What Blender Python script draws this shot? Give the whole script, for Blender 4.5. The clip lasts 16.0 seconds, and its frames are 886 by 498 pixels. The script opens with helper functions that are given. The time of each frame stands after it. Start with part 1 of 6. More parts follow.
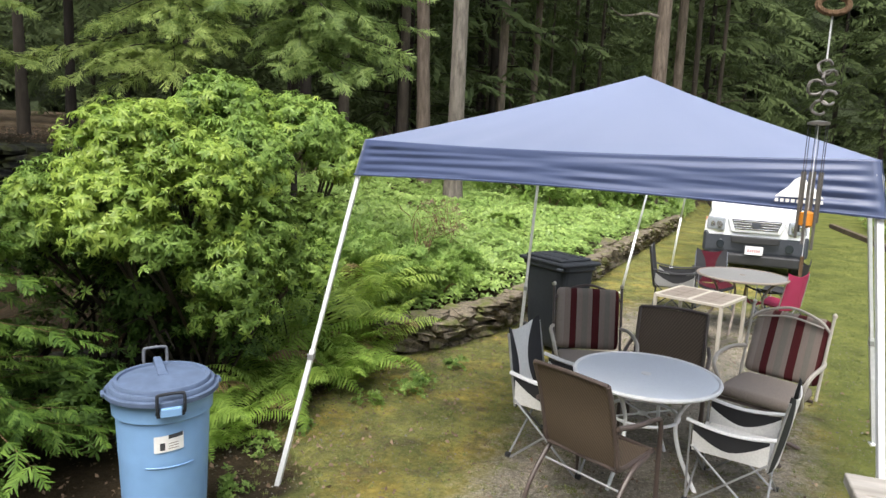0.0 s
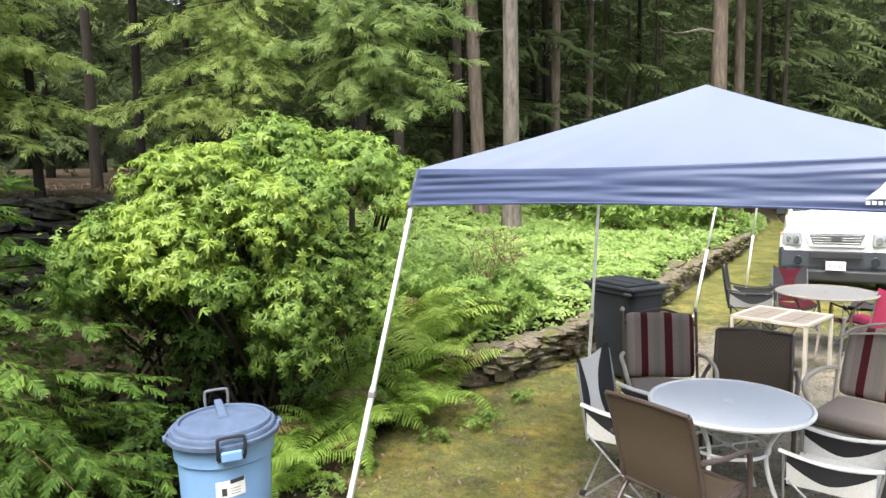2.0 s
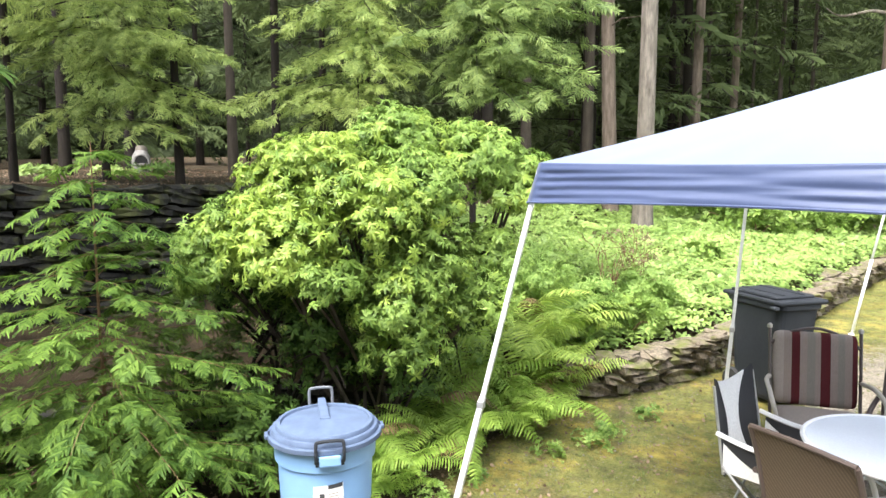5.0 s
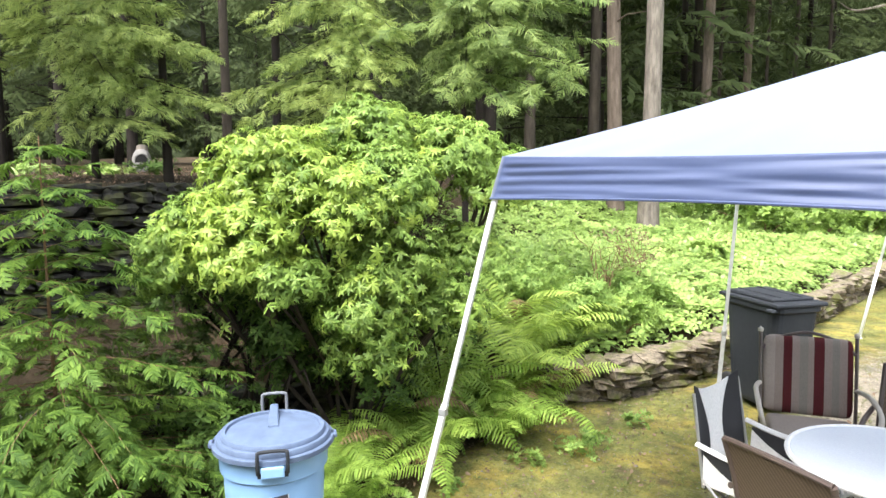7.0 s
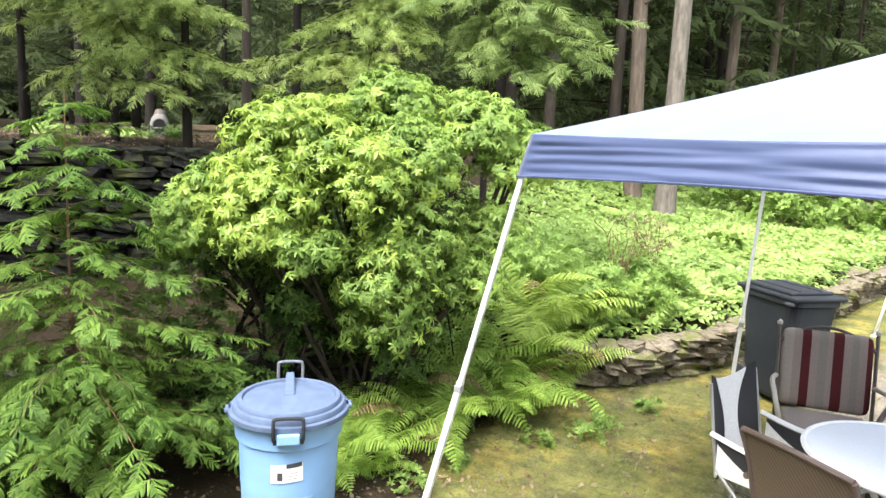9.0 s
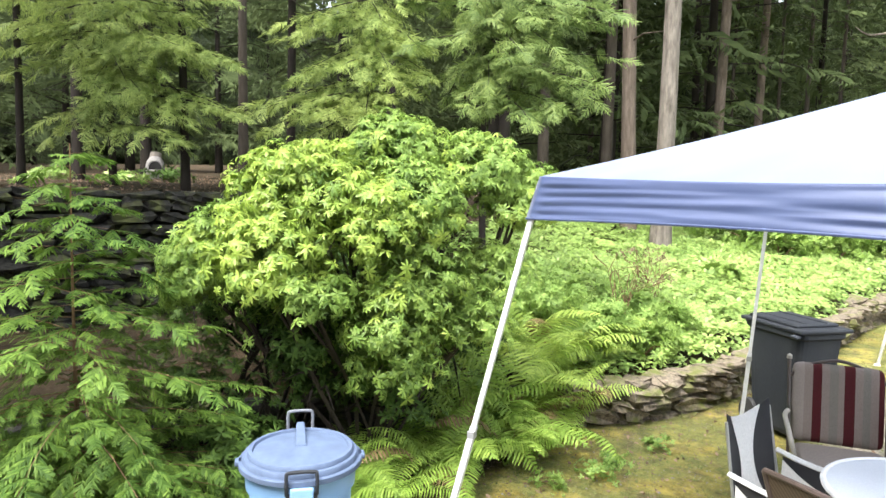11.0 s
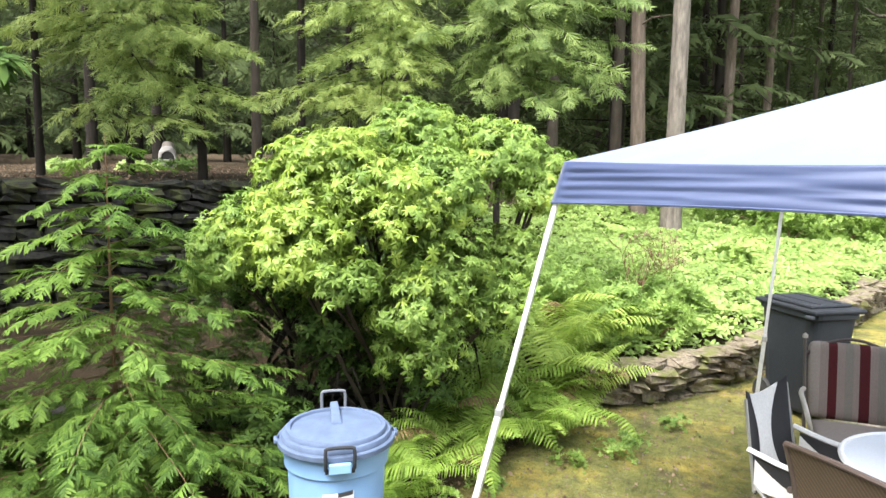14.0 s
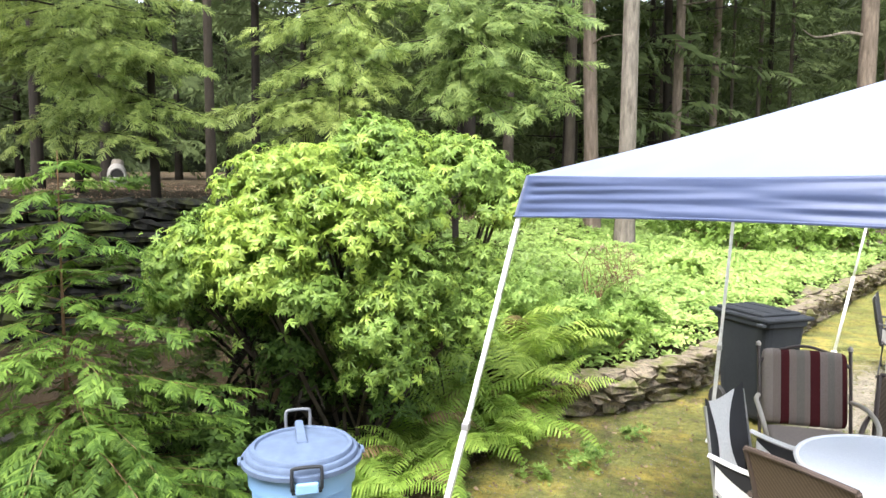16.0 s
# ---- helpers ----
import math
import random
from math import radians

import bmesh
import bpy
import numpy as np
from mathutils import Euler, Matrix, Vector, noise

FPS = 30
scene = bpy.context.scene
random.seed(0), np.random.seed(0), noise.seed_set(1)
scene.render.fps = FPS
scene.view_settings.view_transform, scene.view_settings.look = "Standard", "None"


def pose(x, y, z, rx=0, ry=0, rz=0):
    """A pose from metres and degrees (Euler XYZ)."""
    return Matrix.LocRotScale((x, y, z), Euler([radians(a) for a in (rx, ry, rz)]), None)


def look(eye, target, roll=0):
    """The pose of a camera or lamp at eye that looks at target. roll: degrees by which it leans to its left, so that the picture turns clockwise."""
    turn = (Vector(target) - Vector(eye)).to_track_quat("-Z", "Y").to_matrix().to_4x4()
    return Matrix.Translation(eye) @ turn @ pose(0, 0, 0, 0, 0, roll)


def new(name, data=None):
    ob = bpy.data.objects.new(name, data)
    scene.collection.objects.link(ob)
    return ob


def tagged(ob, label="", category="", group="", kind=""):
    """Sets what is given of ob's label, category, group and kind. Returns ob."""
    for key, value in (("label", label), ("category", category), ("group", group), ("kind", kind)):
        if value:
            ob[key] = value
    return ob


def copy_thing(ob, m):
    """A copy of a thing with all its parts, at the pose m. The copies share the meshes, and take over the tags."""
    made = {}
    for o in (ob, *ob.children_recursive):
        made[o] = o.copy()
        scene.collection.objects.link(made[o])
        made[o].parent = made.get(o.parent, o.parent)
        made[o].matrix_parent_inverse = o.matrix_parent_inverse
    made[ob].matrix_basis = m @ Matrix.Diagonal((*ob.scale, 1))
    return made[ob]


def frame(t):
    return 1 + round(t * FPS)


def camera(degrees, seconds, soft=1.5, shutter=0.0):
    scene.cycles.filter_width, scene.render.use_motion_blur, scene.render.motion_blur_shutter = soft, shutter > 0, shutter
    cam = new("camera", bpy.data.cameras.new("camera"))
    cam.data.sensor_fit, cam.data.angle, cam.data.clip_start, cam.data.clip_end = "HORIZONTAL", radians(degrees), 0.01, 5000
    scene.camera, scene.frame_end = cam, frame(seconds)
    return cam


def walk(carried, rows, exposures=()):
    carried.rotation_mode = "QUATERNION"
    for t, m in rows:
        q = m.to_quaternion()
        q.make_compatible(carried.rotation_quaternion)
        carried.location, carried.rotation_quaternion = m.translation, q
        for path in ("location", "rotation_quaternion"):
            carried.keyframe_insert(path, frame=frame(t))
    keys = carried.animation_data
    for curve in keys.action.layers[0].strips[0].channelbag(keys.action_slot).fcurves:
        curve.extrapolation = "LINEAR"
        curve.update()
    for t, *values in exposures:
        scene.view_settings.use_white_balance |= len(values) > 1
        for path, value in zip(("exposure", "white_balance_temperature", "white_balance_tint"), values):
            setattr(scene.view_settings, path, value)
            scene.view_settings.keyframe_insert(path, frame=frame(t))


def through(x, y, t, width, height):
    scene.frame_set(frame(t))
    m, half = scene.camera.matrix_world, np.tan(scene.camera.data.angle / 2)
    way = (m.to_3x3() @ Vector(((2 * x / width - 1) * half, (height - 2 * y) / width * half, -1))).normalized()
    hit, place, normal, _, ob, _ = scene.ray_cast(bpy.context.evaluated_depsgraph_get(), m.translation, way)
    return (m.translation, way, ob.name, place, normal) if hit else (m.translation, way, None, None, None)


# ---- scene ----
cam = camera(67.0, 16.0, 1.5)
PATH = [
    (0, (0.793, 0.602, 2.212), (0.427, 2.544, 1.904), 2.4),
    (0.5, (0.795, 0.604, 2.216), (0.426, 2.549, 1.933), 1.9),
    (1, (0.78, 0.599, 2.216), (0.34, 2.533, 1.958), 1.2),
    (1.5, (0.767, 0.653, 2.189), (0.247, 2.572, 1.97), 0.8),
    (2, (0.787, 0.738, 2.17), (0.238, 2.65, 1.958), -1.1),
    (2.5, (0.88, 1.03, 2.099), (0.247, 2.916, 1.893), -1.4),
    (3, (0.81, 1.195, 2.108), (-0.01, 3.008, 1.913), -0.9),
    (3.2, (0.743, 1.164, 2.121), (-0.159, 2.939, 1.925), -1.6),
    (5.3, (0.715, 1.05, 2.177), (-0.157, 2.833, 1.934), 0.5),
    (5.5, (0.73, 1.059, 2.148), (-0.113, 2.854, 1.889), 1.2),
    (6, (0.754, 1.083, 2.151), (-0.097, 2.875, 1.9), -0.3),
    (6.5, (0.866, 1.293, 2.144), (-0.045, 3.058, 1.912), 0.4),
    (7, (0.889, 1.359, 2.147), (-0.043, 3.113, 1.918), -0.1),
    (7.5, (0.849, 1.351, 2.154), (-0.119, 3.088, 1.948), 0.6),
    (8, (0.824, 1.34, 2.159), (-0.14, 3.079, 1.944), 1.0),
    (8.5, (0.818, 1.349, 2.137), (-0.138, 3.086, 1.875), 2.2),
    (8.7, (0.822, 1.355, 2.123), (-0.13, 3.089, 1.831), 2.5),
    (10.8, (0.723, 1.336, 2.158), (-0.233, 3.08, 1.95), 1.5),
    (11, (0.728, 1.334, 2.171), (-0.216, 3.086, 1.98), 1.3),
    (11.5, (0.725, 1.325, 2.165), (-0.208, 3.081, 1.954), 2.4),
    (12, (0.704, 1.302, 2.159), (-0.226, 3.059, 1.94), 2.7),
    (12.5, (0.66, 1.256, 2.156), (-0.365, 2.957, 1.923), -0.9),
    (13, (0.673, 1.218, 2.171), (-0.257, 2.975, 1.945), 0.3),
    (13.5, (0.67, 1.172, 2.171), (-0.261, 2.927, 1.94), 0.4),
    (14, (0.677, 1.189, 2.164), (-0.28, 2.931, 1.934), 0.7),
    (14.5, (0.673, 1.224, 2.174), (-0.292, 2.964, 1.975), 0.6),
    (15, (0.614, 1.186, 2.169), (-0.327, 2.94, 1.976), 2.7),
    (15.5, (0.581, 1.033, 2.173), (-0.267, 2.829, 1.944), -0.0),
    (16, (0.642, 1.163, 2.154), (-0.201, 2.967, 1.974), 0.3),
]
EXPOSURE = [(0.0, 1.52), (1.0, 1.70), (2.0, 2.0), (3.2, 2.08), (5.3, 2.51), (16.0, 2.52)]
walk(cam, [(t, look(eye, target, roll)) for t, eye, target, roll in PATH], EXPOSURE)

# ---- sky and sun: bright overcast ----
world = bpy.data.worlds.new("sky")
scene.world = world
world.use_nodes = True
wn, wl = world.node_tree.nodes, world.node_tree.links
sky = wn.new("ShaderNodeTexSky")
sky.sky_type = "NISHITA"
sky.sun_disc = False
sky.sun_elevation, sky.sun_rotation = radians(59), radians(190)
sky.air_density, sky.dust_density, sky.ozone_density = 1.0, 3.0, 1.0
haze = wn.new("ShaderNodeHueSaturation")
haze.inputs["Saturation"].default_value = 0.40
wl.new(sky.outputs[0], haze.inputs["Color"])
wl.new(haze.outputs[0], wn["Background"].inputs["Color"])
wn["Background"].inputs["Strength"].default_value = 0.15
sun = new("sun", bpy.data.lights.new("sun", "SUN"))
sun.data.energy, sun.data.angle, sun.data.color = 1.5, radians(40), (1.0, 0.97, 0.92)
sun.matrix_world = look((-2.5, -15, 25), (0, 0, 0))


# ---- tools for building ----
rng = np.random.default_rng(7)


def link_mesh(name, data, material, parent=None, label="", smooth=False):
    if material:
        data.materials.append(material)
    if smooth:
        data.polygons.foreach_set("use_smooth", [True] * len(data.polygons))
    ob = new(name, data)
    if parent:
        ob.parent = parent
    return tagged(ob, label)


def part(name, bm, material, parent=None, label="", smooth=False, sharp=0.75):
    data = bpy.data.meshes.new(name)
    bmesh.ops.recalc_face_normals(bm, faces=bm.faces)
    if smooth:
        for e in bm.edges:
            if len(e.link_faces) == 2 and e.calc_face_angle(0.0) > sharp:
                e.smooth = False
    bm.to_mesh(data)
    bm.free()
    return link_mesh(name, data, material, parent, label, smooth)


def array_mesh(name, verts, faces):
    """A mesh from numpy arrays; faces all have the same number of corners."""
    data = bpy.data.meshes.new(name)
    verts, faces = np.asarray(verts, np.float32), np.asarray(faces, np.int32)
    data.vertices.add(len(verts))
    data.vertices.foreach_set("co", verts.ravel())
    data.loops.add(faces.size)
    data.loops.foreach_set("vertex_index", faces.ravel())
    data.polygons.add(len(faces))
    data.polygons.foreach_set("loop_start", np.arange(0, faces.size, faces.shape[1], dtype=np.int32))
    data.update(calc_edges=True)
    data.validate()
    return data


def strewn(templates, turns, places, sizes, which=None):
    """Many copies of small templates (verts, faces), joined: turns (k,3,3), places (k,3), sizes (k)."""
    turns, places, sizes = np.asarray(turns), np.asarray(places), np.asarray(sizes)
    if which is None:
        which = rng.integers(0, len(templates), len(places))
    vs, fs, base = [], [], 0
    for i, (tv, tf) in enumerate(templates):
        pick = which == i
        k = int(pick.sum())
        if not k:
            continue
        v = np.einsum("kij,nj->kni", turns[pick], tv) * sizes[pick][:, None, None] + places[pick][:, None, :]
        f = tf[None] + (np.arange(k) * len(tv))[:, None, None] + base
        vs.append(v.reshape(-1, 3))
        fs.append(f.reshape(-1, tf.shape[1]))
        base += k * len(tv)
    return np.concatenate(vs), np.concatenate(fs)


def unit(v):
    v = np.asarray(v, float)
    return v / np.maximum(np.linalg.norm(v, axis=-1, keepdims=True), 1e-9)


def frames_from(ahead, above):
    """Turns whose y looks ahead and whose z is near above."""
    y = unit(ahead)
    x = unit(np.cross(y, above))
    return np.stack([x, y, np.cross(x, y)], -1)


def tube(bm, pts, r, n=8, closed=False, taper=None):
    """A round bar along points."""
    pts = [Vector(p) for p in pts]
    k, rings, last = len(pts), [], None
    for i, p in enumerate(pts):
        a = pts[(i - 1) % k] if closed or i else pts[0]
        b = pts[(i + 1) % k] if closed or i < k - 1 else pts[-1]
        d = (b - a).normalized()
        u = (last - d * last.dot(d)) if last else d.orthogonal()
        u = u.normalized() if u.length > 1e-6 else d.orthogonal().normalized()
        last, w = u, d.cross(u)
        rr = r if taper is None else taper[i]
        rings.append([bm.verts.new(p + (u * math.cos(t) + w * math.sin(t)) * rr) for t in [2 * math.pi * j / n for j in range(n)]])
    for i in range(k if closed else k - 1):
        a, b = rings[i], rings[(i + 1) % k]
        for j in range(n):
            bm.faces.new((a[j], a[(j + 1) % n], b[(j + 1) % n], b[j]))
    if not closed:
        bm.faces.new(rings[0][::-1])
        bm.faces.new(rings[-1])
    return bm


def bent(points, steps=6):
    """A smooth line through points (Catmull-Rom)."""
    p = [Vector(points[0])] + [Vector(q) for q in points] + [Vector(points[-1])]
    out = []
    for i in range(1, len(p) - 2):
        for s in range(steps):
            t = s / steps
            a, b, c, d = p[i - 1], p[i], p[i + 1], p[i + 2]
            out.append(0.5 * (2 * b + (c - a) * t + (2 * a - 5 * b + 4 * c - d) * t * t + (3 * b - a - 3 * c + d) * t ** 3))
    return out + [p[-2]]


def box(bm, lo, hi, bevel=0.0, m=None):
    made = bmesh.ops.create_cube(bm, size=1)["verts"]
    lo, hi = Vector(lo), Vector(hi)
    for v in made:
        v.co = Vector([(lo[i] + hi[i]) / 2 + v.co[i] * (hi[i] - lo[i]) for i in range(3)])
    if bevel:
        edges = list({e for v in made for e in v.link_edges})
        made = list({v for f in bmesh.ops.bevel(bm, geom=edges, offset=bevel, segments=2, profile=0.5, affect="EDGES")["faces"] for v in f.verts} | {v for v in made if v.is_valid})
    if m is not None:
        bmesh.ops.transform(bm, matrix=m, verts=[v for v in made if v.is_valid])
    return bm


def lathe(bm, profile, n=32, m=None):
    """A turned form: profile of (radius, height)."""
    rings = []
    for r, z in profile:
        rings.append([bm.verts.new((r * math.cos(2 * math.pi * j / n), r * math.sin(2 * math.pi * j / n), z)) for j in range(n)])
    for a, b in zip(rings, rings[1:]):
        for j in range(n):
            bm.faces.new((a[j], a[(j + 1) % n], b[(j + 1) % n], b[j]))
    bm.faces.new(rings[0][::-1])
    bm.faces.new(rings[-1])
    if m is not None:
        bmesh.ops.transform(bm, matrix=m, verts=[v for r in rings for v in r])
    return bm


def sheet(bm, grid, thick=0.004):
    """A thin cloth from a grid of points, with two faces and an edge."""
    rows, cols = len(grid), len(grid[0])
    g = [[Vector(p) for p in row] for row in grid]
    nrm = [[None] * cols for _ in range(rows)]
    for i in range(rows):
        for j in range(cols):
            a = g[min(i + 1, rows - 1)][j] - g[max(i - 1, 0)][j]
            b = g[i][min(j + 1, cols - 1)] - g[i][max(j - 1, 0)]
            nrm[i][j] = a.cross(b).normalized() * thick / 2
    top = [[bm.verts.new(g[i][j] + nrm[i][j]) for j in range(cols)] for i in range(rows)]
    low = [[bm.verts.new(g[i][j] - nrm[i][j]) for j in range(cols)] for i in range(rows)]
    for i in range(rows - 1):
        for j in range(cols - 1):
            bm.faces.new((top[i][j], top[i + 1][j], top[i + 1][j + 1], top[i][j + 1]))
            bm.faces.new((low[i][j], low[i][j + 1], low[i + 1][j + 1], low[i + 1][j]))
    for i in range(rows - 1):
        for j in (0, cols - 1):
            bm.faces.new((top[i][j], top[i + 1][j], low[i + 1][j], low[i][j]))
    for j in range(cols - 1):
        for i in (0, rows - 1):
            bm.faces.new((top[i][j], top[i][j + 1], low[i][j + 1], low[i][j]))
    return bm


def thing(name, m, label, category, group="", kind=""):
    ob = new(name)
    ob.empty_display_size = 0.1
    ob.matrix_world = m
    return tagged(ob, label, category, group, kind)


# ---- materials ----
class Mat:
    """A small builder of node materials."""

    def __init__(self, name, rough=0.6, metal=0.0, spec=0.5):
        self.m = bpy.data.materials.new(name)
        self.m.use_nodes = True
        self.n, self.l = self.m.node_tree.nodes, self.m.node_tree.links
        self.b = self.n["Principled BSDF"]
        self.b.inputs["Roughness"].default_value = rough
        self.b.inputs["Metallic"].default_value = metal
        self.b.inputs["Specular IOR Level"].default_value = spec

    def node(self, kind, **inputs):
        nd = self.n.new(kind)
        for k, v in inputs.items():
            k = k.replace("_", " ")
            if hasattr(v, "is_output"):
                self.l.new(v, nd.inputs[k])
            else:
                nd.inputs[k].default_value = v
        return nd

    def where(self, obj=True):
        return self.n.new("ShaderNodeTexCoord").outputs["Object"] if obj else self.n.new("ShaderNodeNewGeometry").outputs["Position"]

    def noise(self, scale, detail=4.0, rough=0.55, at=None, stretch=None):
        at = at or self.where(False)
        if stretch:
            mp = self.n.new("ShaderNodeMapping")
            mp.inputs["Scale"].default_value = stretch
            self.l.new(at, mp.inputs["Vector"])
            at = mp.outputs[0]
        return self.node("ShaderNodeTexNoise", Vector=at, Scale=scale, Detail=detail, Roughness=rough).outputs["Fac"]

    def ramp(self, fac, *stops):
        nd = self.n.new("ShaderNodeValToRGB")
        self.l.new(fac, nd.inputs[0])
        els = nd.color_ramp.elements
        while len(els) < len(stops):
            els.new(0.5)
        for e, (p, c) in zip(els, stops):
            e.position, e.color = p, (*c, 1) if len(c) == 3 else c
        return nd.outputs["Color"]

    def mix(self, fac, a, b, how="MIX"):
        nd = self.n.new("ShaderNodeMix")
        nd.data_type, nd.blend_type = "RGBA", how
        for i, v in ((0, fac), (6, a), (7, b)):
            if hasattr(v, "is_output"):
                self.l.new(v, nd.inputs[i])
            else:
                nd.inputs[i].default_value = v if i == 0 else (*v, 1)
        return nd.outputs[2]

    def colour(self, v):
        if hasattr(v, "is_output"):
            self.l.new(v, self.b.inputs["Base Color"])
        else:
            self.b.inputs["Base Color"].default_value = (*v, 1)
        return self

    def rough(self, v):
        self.l.new(v, self.b.inputs["Roughness"])
        return self

    def bump(self, h, strength=0.4, dist=0.01):
        nd = self.node("ShaderNodeBump", Height=h, Strength=strength, Distance=dist)
        self.l.new(nd.outputs[0], self.b.inputs["Normal"])
        return self

    def island(self):
        return self.n.new("ShaderNodeNewGeometry").outputs["Random Per Island"]

    def own(self):
        return self.n.new("ShaderNodeObjectInfo").outputs["Random"]

    def see_through(self, colour, amount=0.35):
        """Adds light that shines through thin leaves or cloth."""
        t = self.n.new("ShaderNodeBsdfTranslucent")
        if hasattr(colour, "is_output"):
            self.l.new(colour, t.inputs["Color"])
        else:
            t.inputs["Color"].default_value = (*colour, 1)
        mx = self.n.new("ShaderNodeMixShader")
        mx.inputs[0].default_value = amount
        self.l.new(self.b.outputs[0], mx.inputs[1])
        self.l.new(t.outputs[0], mx.inputs[2])
        self.l.new(mx.outputs[0], self.n["Material Output"].inputs["Surface"])
        return self


def leaf_material(name, dark, mid, light, rough=0.45, through_amount=0.35, patch=1.2, spec=0.5):
    k = Mat(name, rough, 0, spec)
    c = k.ramp(k.island(), (0.0, dark), (0.45, mid), (1.0, light))
    big = k.ramp(k.noise(patch, 2.0), (0.35, tuple(0.75 * v for v in mid)), (0.65, light))
    c = k.mix(0.4, c, big)
    k.colour(c)
    return k.see_through(c, through_amount).m


def plain(name, colour, rough=0.5, metal=0.0, grain=0.12, scale=30.0, spec=0.5):
    """Paint, plastic or metal with faint unevenness and dust."""
    k = Mat(name, rough, metal, spec)
    n1, n2 = k.noise(scale, 4.0, at=k.where()), k.noise(3.0, 3.0, at=k.where())
    a = k.mix(1.0, k.ramp(n1, (0.3, (1 - grain,) * 3), (0.7, (1 + grain * 0.3,) * 3)), colour, "MULTIPLY")
    c = k.mix(k.ramp(n2, (0.45, (0, 0, 0)), (0.8, (0.35, 0.35, 0.35))), a, tuple(0.75 * v + 0.03 for v in colour))
    k.colour(c).bump(n1, 0.08, 0.002)
    return k.m


def bark_material(name, low, high, scale=9.0):
    k = Mat(name, 0.9, 0, 0.2)
    n1 = k.noise(scale, 6.0, 0.65, k.where(), (1, 1, 0.18))
    n2 = k.noise(2.2, 3.0, 0.5, k.where())
    c = k.mix(k.ramp(n2, (0.4, (0, 0, 0)), (0.7, (0.6, 0.6, 0.6))), k.ramp(n1, (0.3, low), (0.7, high)), tuple(0.6 * v for v in high))
    return k.colour(c).bump(n1, 0.9, 0.03).m


def ground_material():
    k = Mat("ground_mix", 0.95, 0, 0.15)
    pos = k.where(False)
    sep = k.n.new("ShaderNodeSeparateXYZ")
    k.l.new(pos, sep.inputs[0])
    fine, mid, big = k.noise(42, 8, 0.85), k.noise(8, 6, 0.7), k.noise(0.9, 4, 0.6)
    gravel = k.ramp(fine, (0.3, (0.075, 0.068, 0.055)), (0.52, (0.23, 0.21, 0.175)), (0.68, (0.50, 0.47, 0.42)))
    green_moss = k.mix(k.ramp(fine, (0.35, (0, 0, 0)), (0.7, (0.8, 0.8, 0.8))), k.ramp(mid, (0.36, (0.04, 0.054, 0.014)), (0.62, (0.165, 0.185, 0.038))), (0.24, 0.23, 0.11))
    gold_moss = k.mix(k.ramp(fine, (0.35, (0, 0, 0)), (0.7, (0.6, 0.6, 0.6))), k.ramp(mid, (0.34, (0.09, 0.08, 0.018)), (0.62, (0.30, 0.24, 0.045))), (0.34, 0.29, 0.12))
    worn = k.ramp(fine, (0.3, (0.04, 0.032, 0.02)), (0.7, (0.16, 0.125, 0.085)))
    moss = k.mix(k.ramp(k.noise(1.5, 5, 0.65), (0.46, (0, 0, 0)), (0.66, (1, 1, 1))), green_moss, gold_moss)
    moss = k.mix(k.ramp(k.noise(2.6, 6, 0.7), (0.54, (0, 0, 0)), (0.66, (0.75, 0.75, 0.75))), moss, worn)
    soil = k.ramp(fine, (0.3, (0.020, 0.015, 0.009)), (0.7, (0.070, 0.053, 0.032)))
    lawn = k.mix(k.ramp(fine, (0.4, (0, 0, 0)), (0.7, (0.7, 0.7, 0.7))), k.ramp(mid, (0.3, (0.06, 0.085, 0.016)), (0.7, (0.13, 0.155, 0.035))), (0.17, 0.17, 0.07))
    att = k.n.new("ShaderNodeAttribute")
    att.attribute_name = "cover"
    cov = k.n.new("ShaderNodeSeparateColor")
    k.l.new(att.outputs["Color"], cov.inputs[0])

    def mask(v, n, lo=0.35, hi=0.65):
        a = k.n.new("ShaderNodeMath")
        a.operation = "ADD"
        k.l.new(v, a.inputs[0])
        k.l.new(n, a.inputs[1])
        s = k.n.new("ShaderNodeMath")
        s.operation = "SUBTRACT"
        k.l.new(a.outputs[0], s.inputs[0])
        s.inputs[1].default_value = 0.5
        return k.ramp(s.outputs[0], (lo, (0, 0, 0)), (hi, (1, 1, 1)))

    c = k.mix(mask(cov.outputs["Red"], mid), moss, gravel)
    c = k.mix(mask(cov.outputs["Green"], mid), c, lawn)
    c = k.mix(mask(cov.outputs["Blue"], big, 0.4, 0.6), c, soil)
    c = k.mix(1.0, c, k.ramp(k.noise(1.7, 5, 0.65), (0.36, (0.85, 0.87, 0.83)), (0.62, (1.65, 1.55, 1.45))), "MULTIPLY")
    k.colour(c)
    add = k.n.new("ShaderNodeMath")
    add.operation = "ADD"
    k.l.new(fine, add.inputs[0])
    k.l.new(mid, add.inputs[1])
    return k.bump(add.outputs[0], 0.9, 0.05).m


def stone_material(name, low, high, mossy=0.4):
    k = Mat(name, 0.9, 0, 0.25)
    n1, n2, n3 = k.noise(22, 6, 0.65), k.noise(5, 4), k.noise(60, 4, 0.7)
    c = k.mix(k.own(), k.ramp(n1, (0.3, low), (0.7, high)), k.ramp(n1, (0.3, tuple(0.7 * v for v in low)), (0.7, tuple(1.15 * v for v in high))))
    c = k.mix(k.ramp(n2, (0.48, (0, 0, 0)), (0.66, (mossy,) * 3)), c, (0.10, 0.115, 0.025))
    return k.colour(c).bump(k.mix(0.5, n1, n3), 0.6, 0.012).m


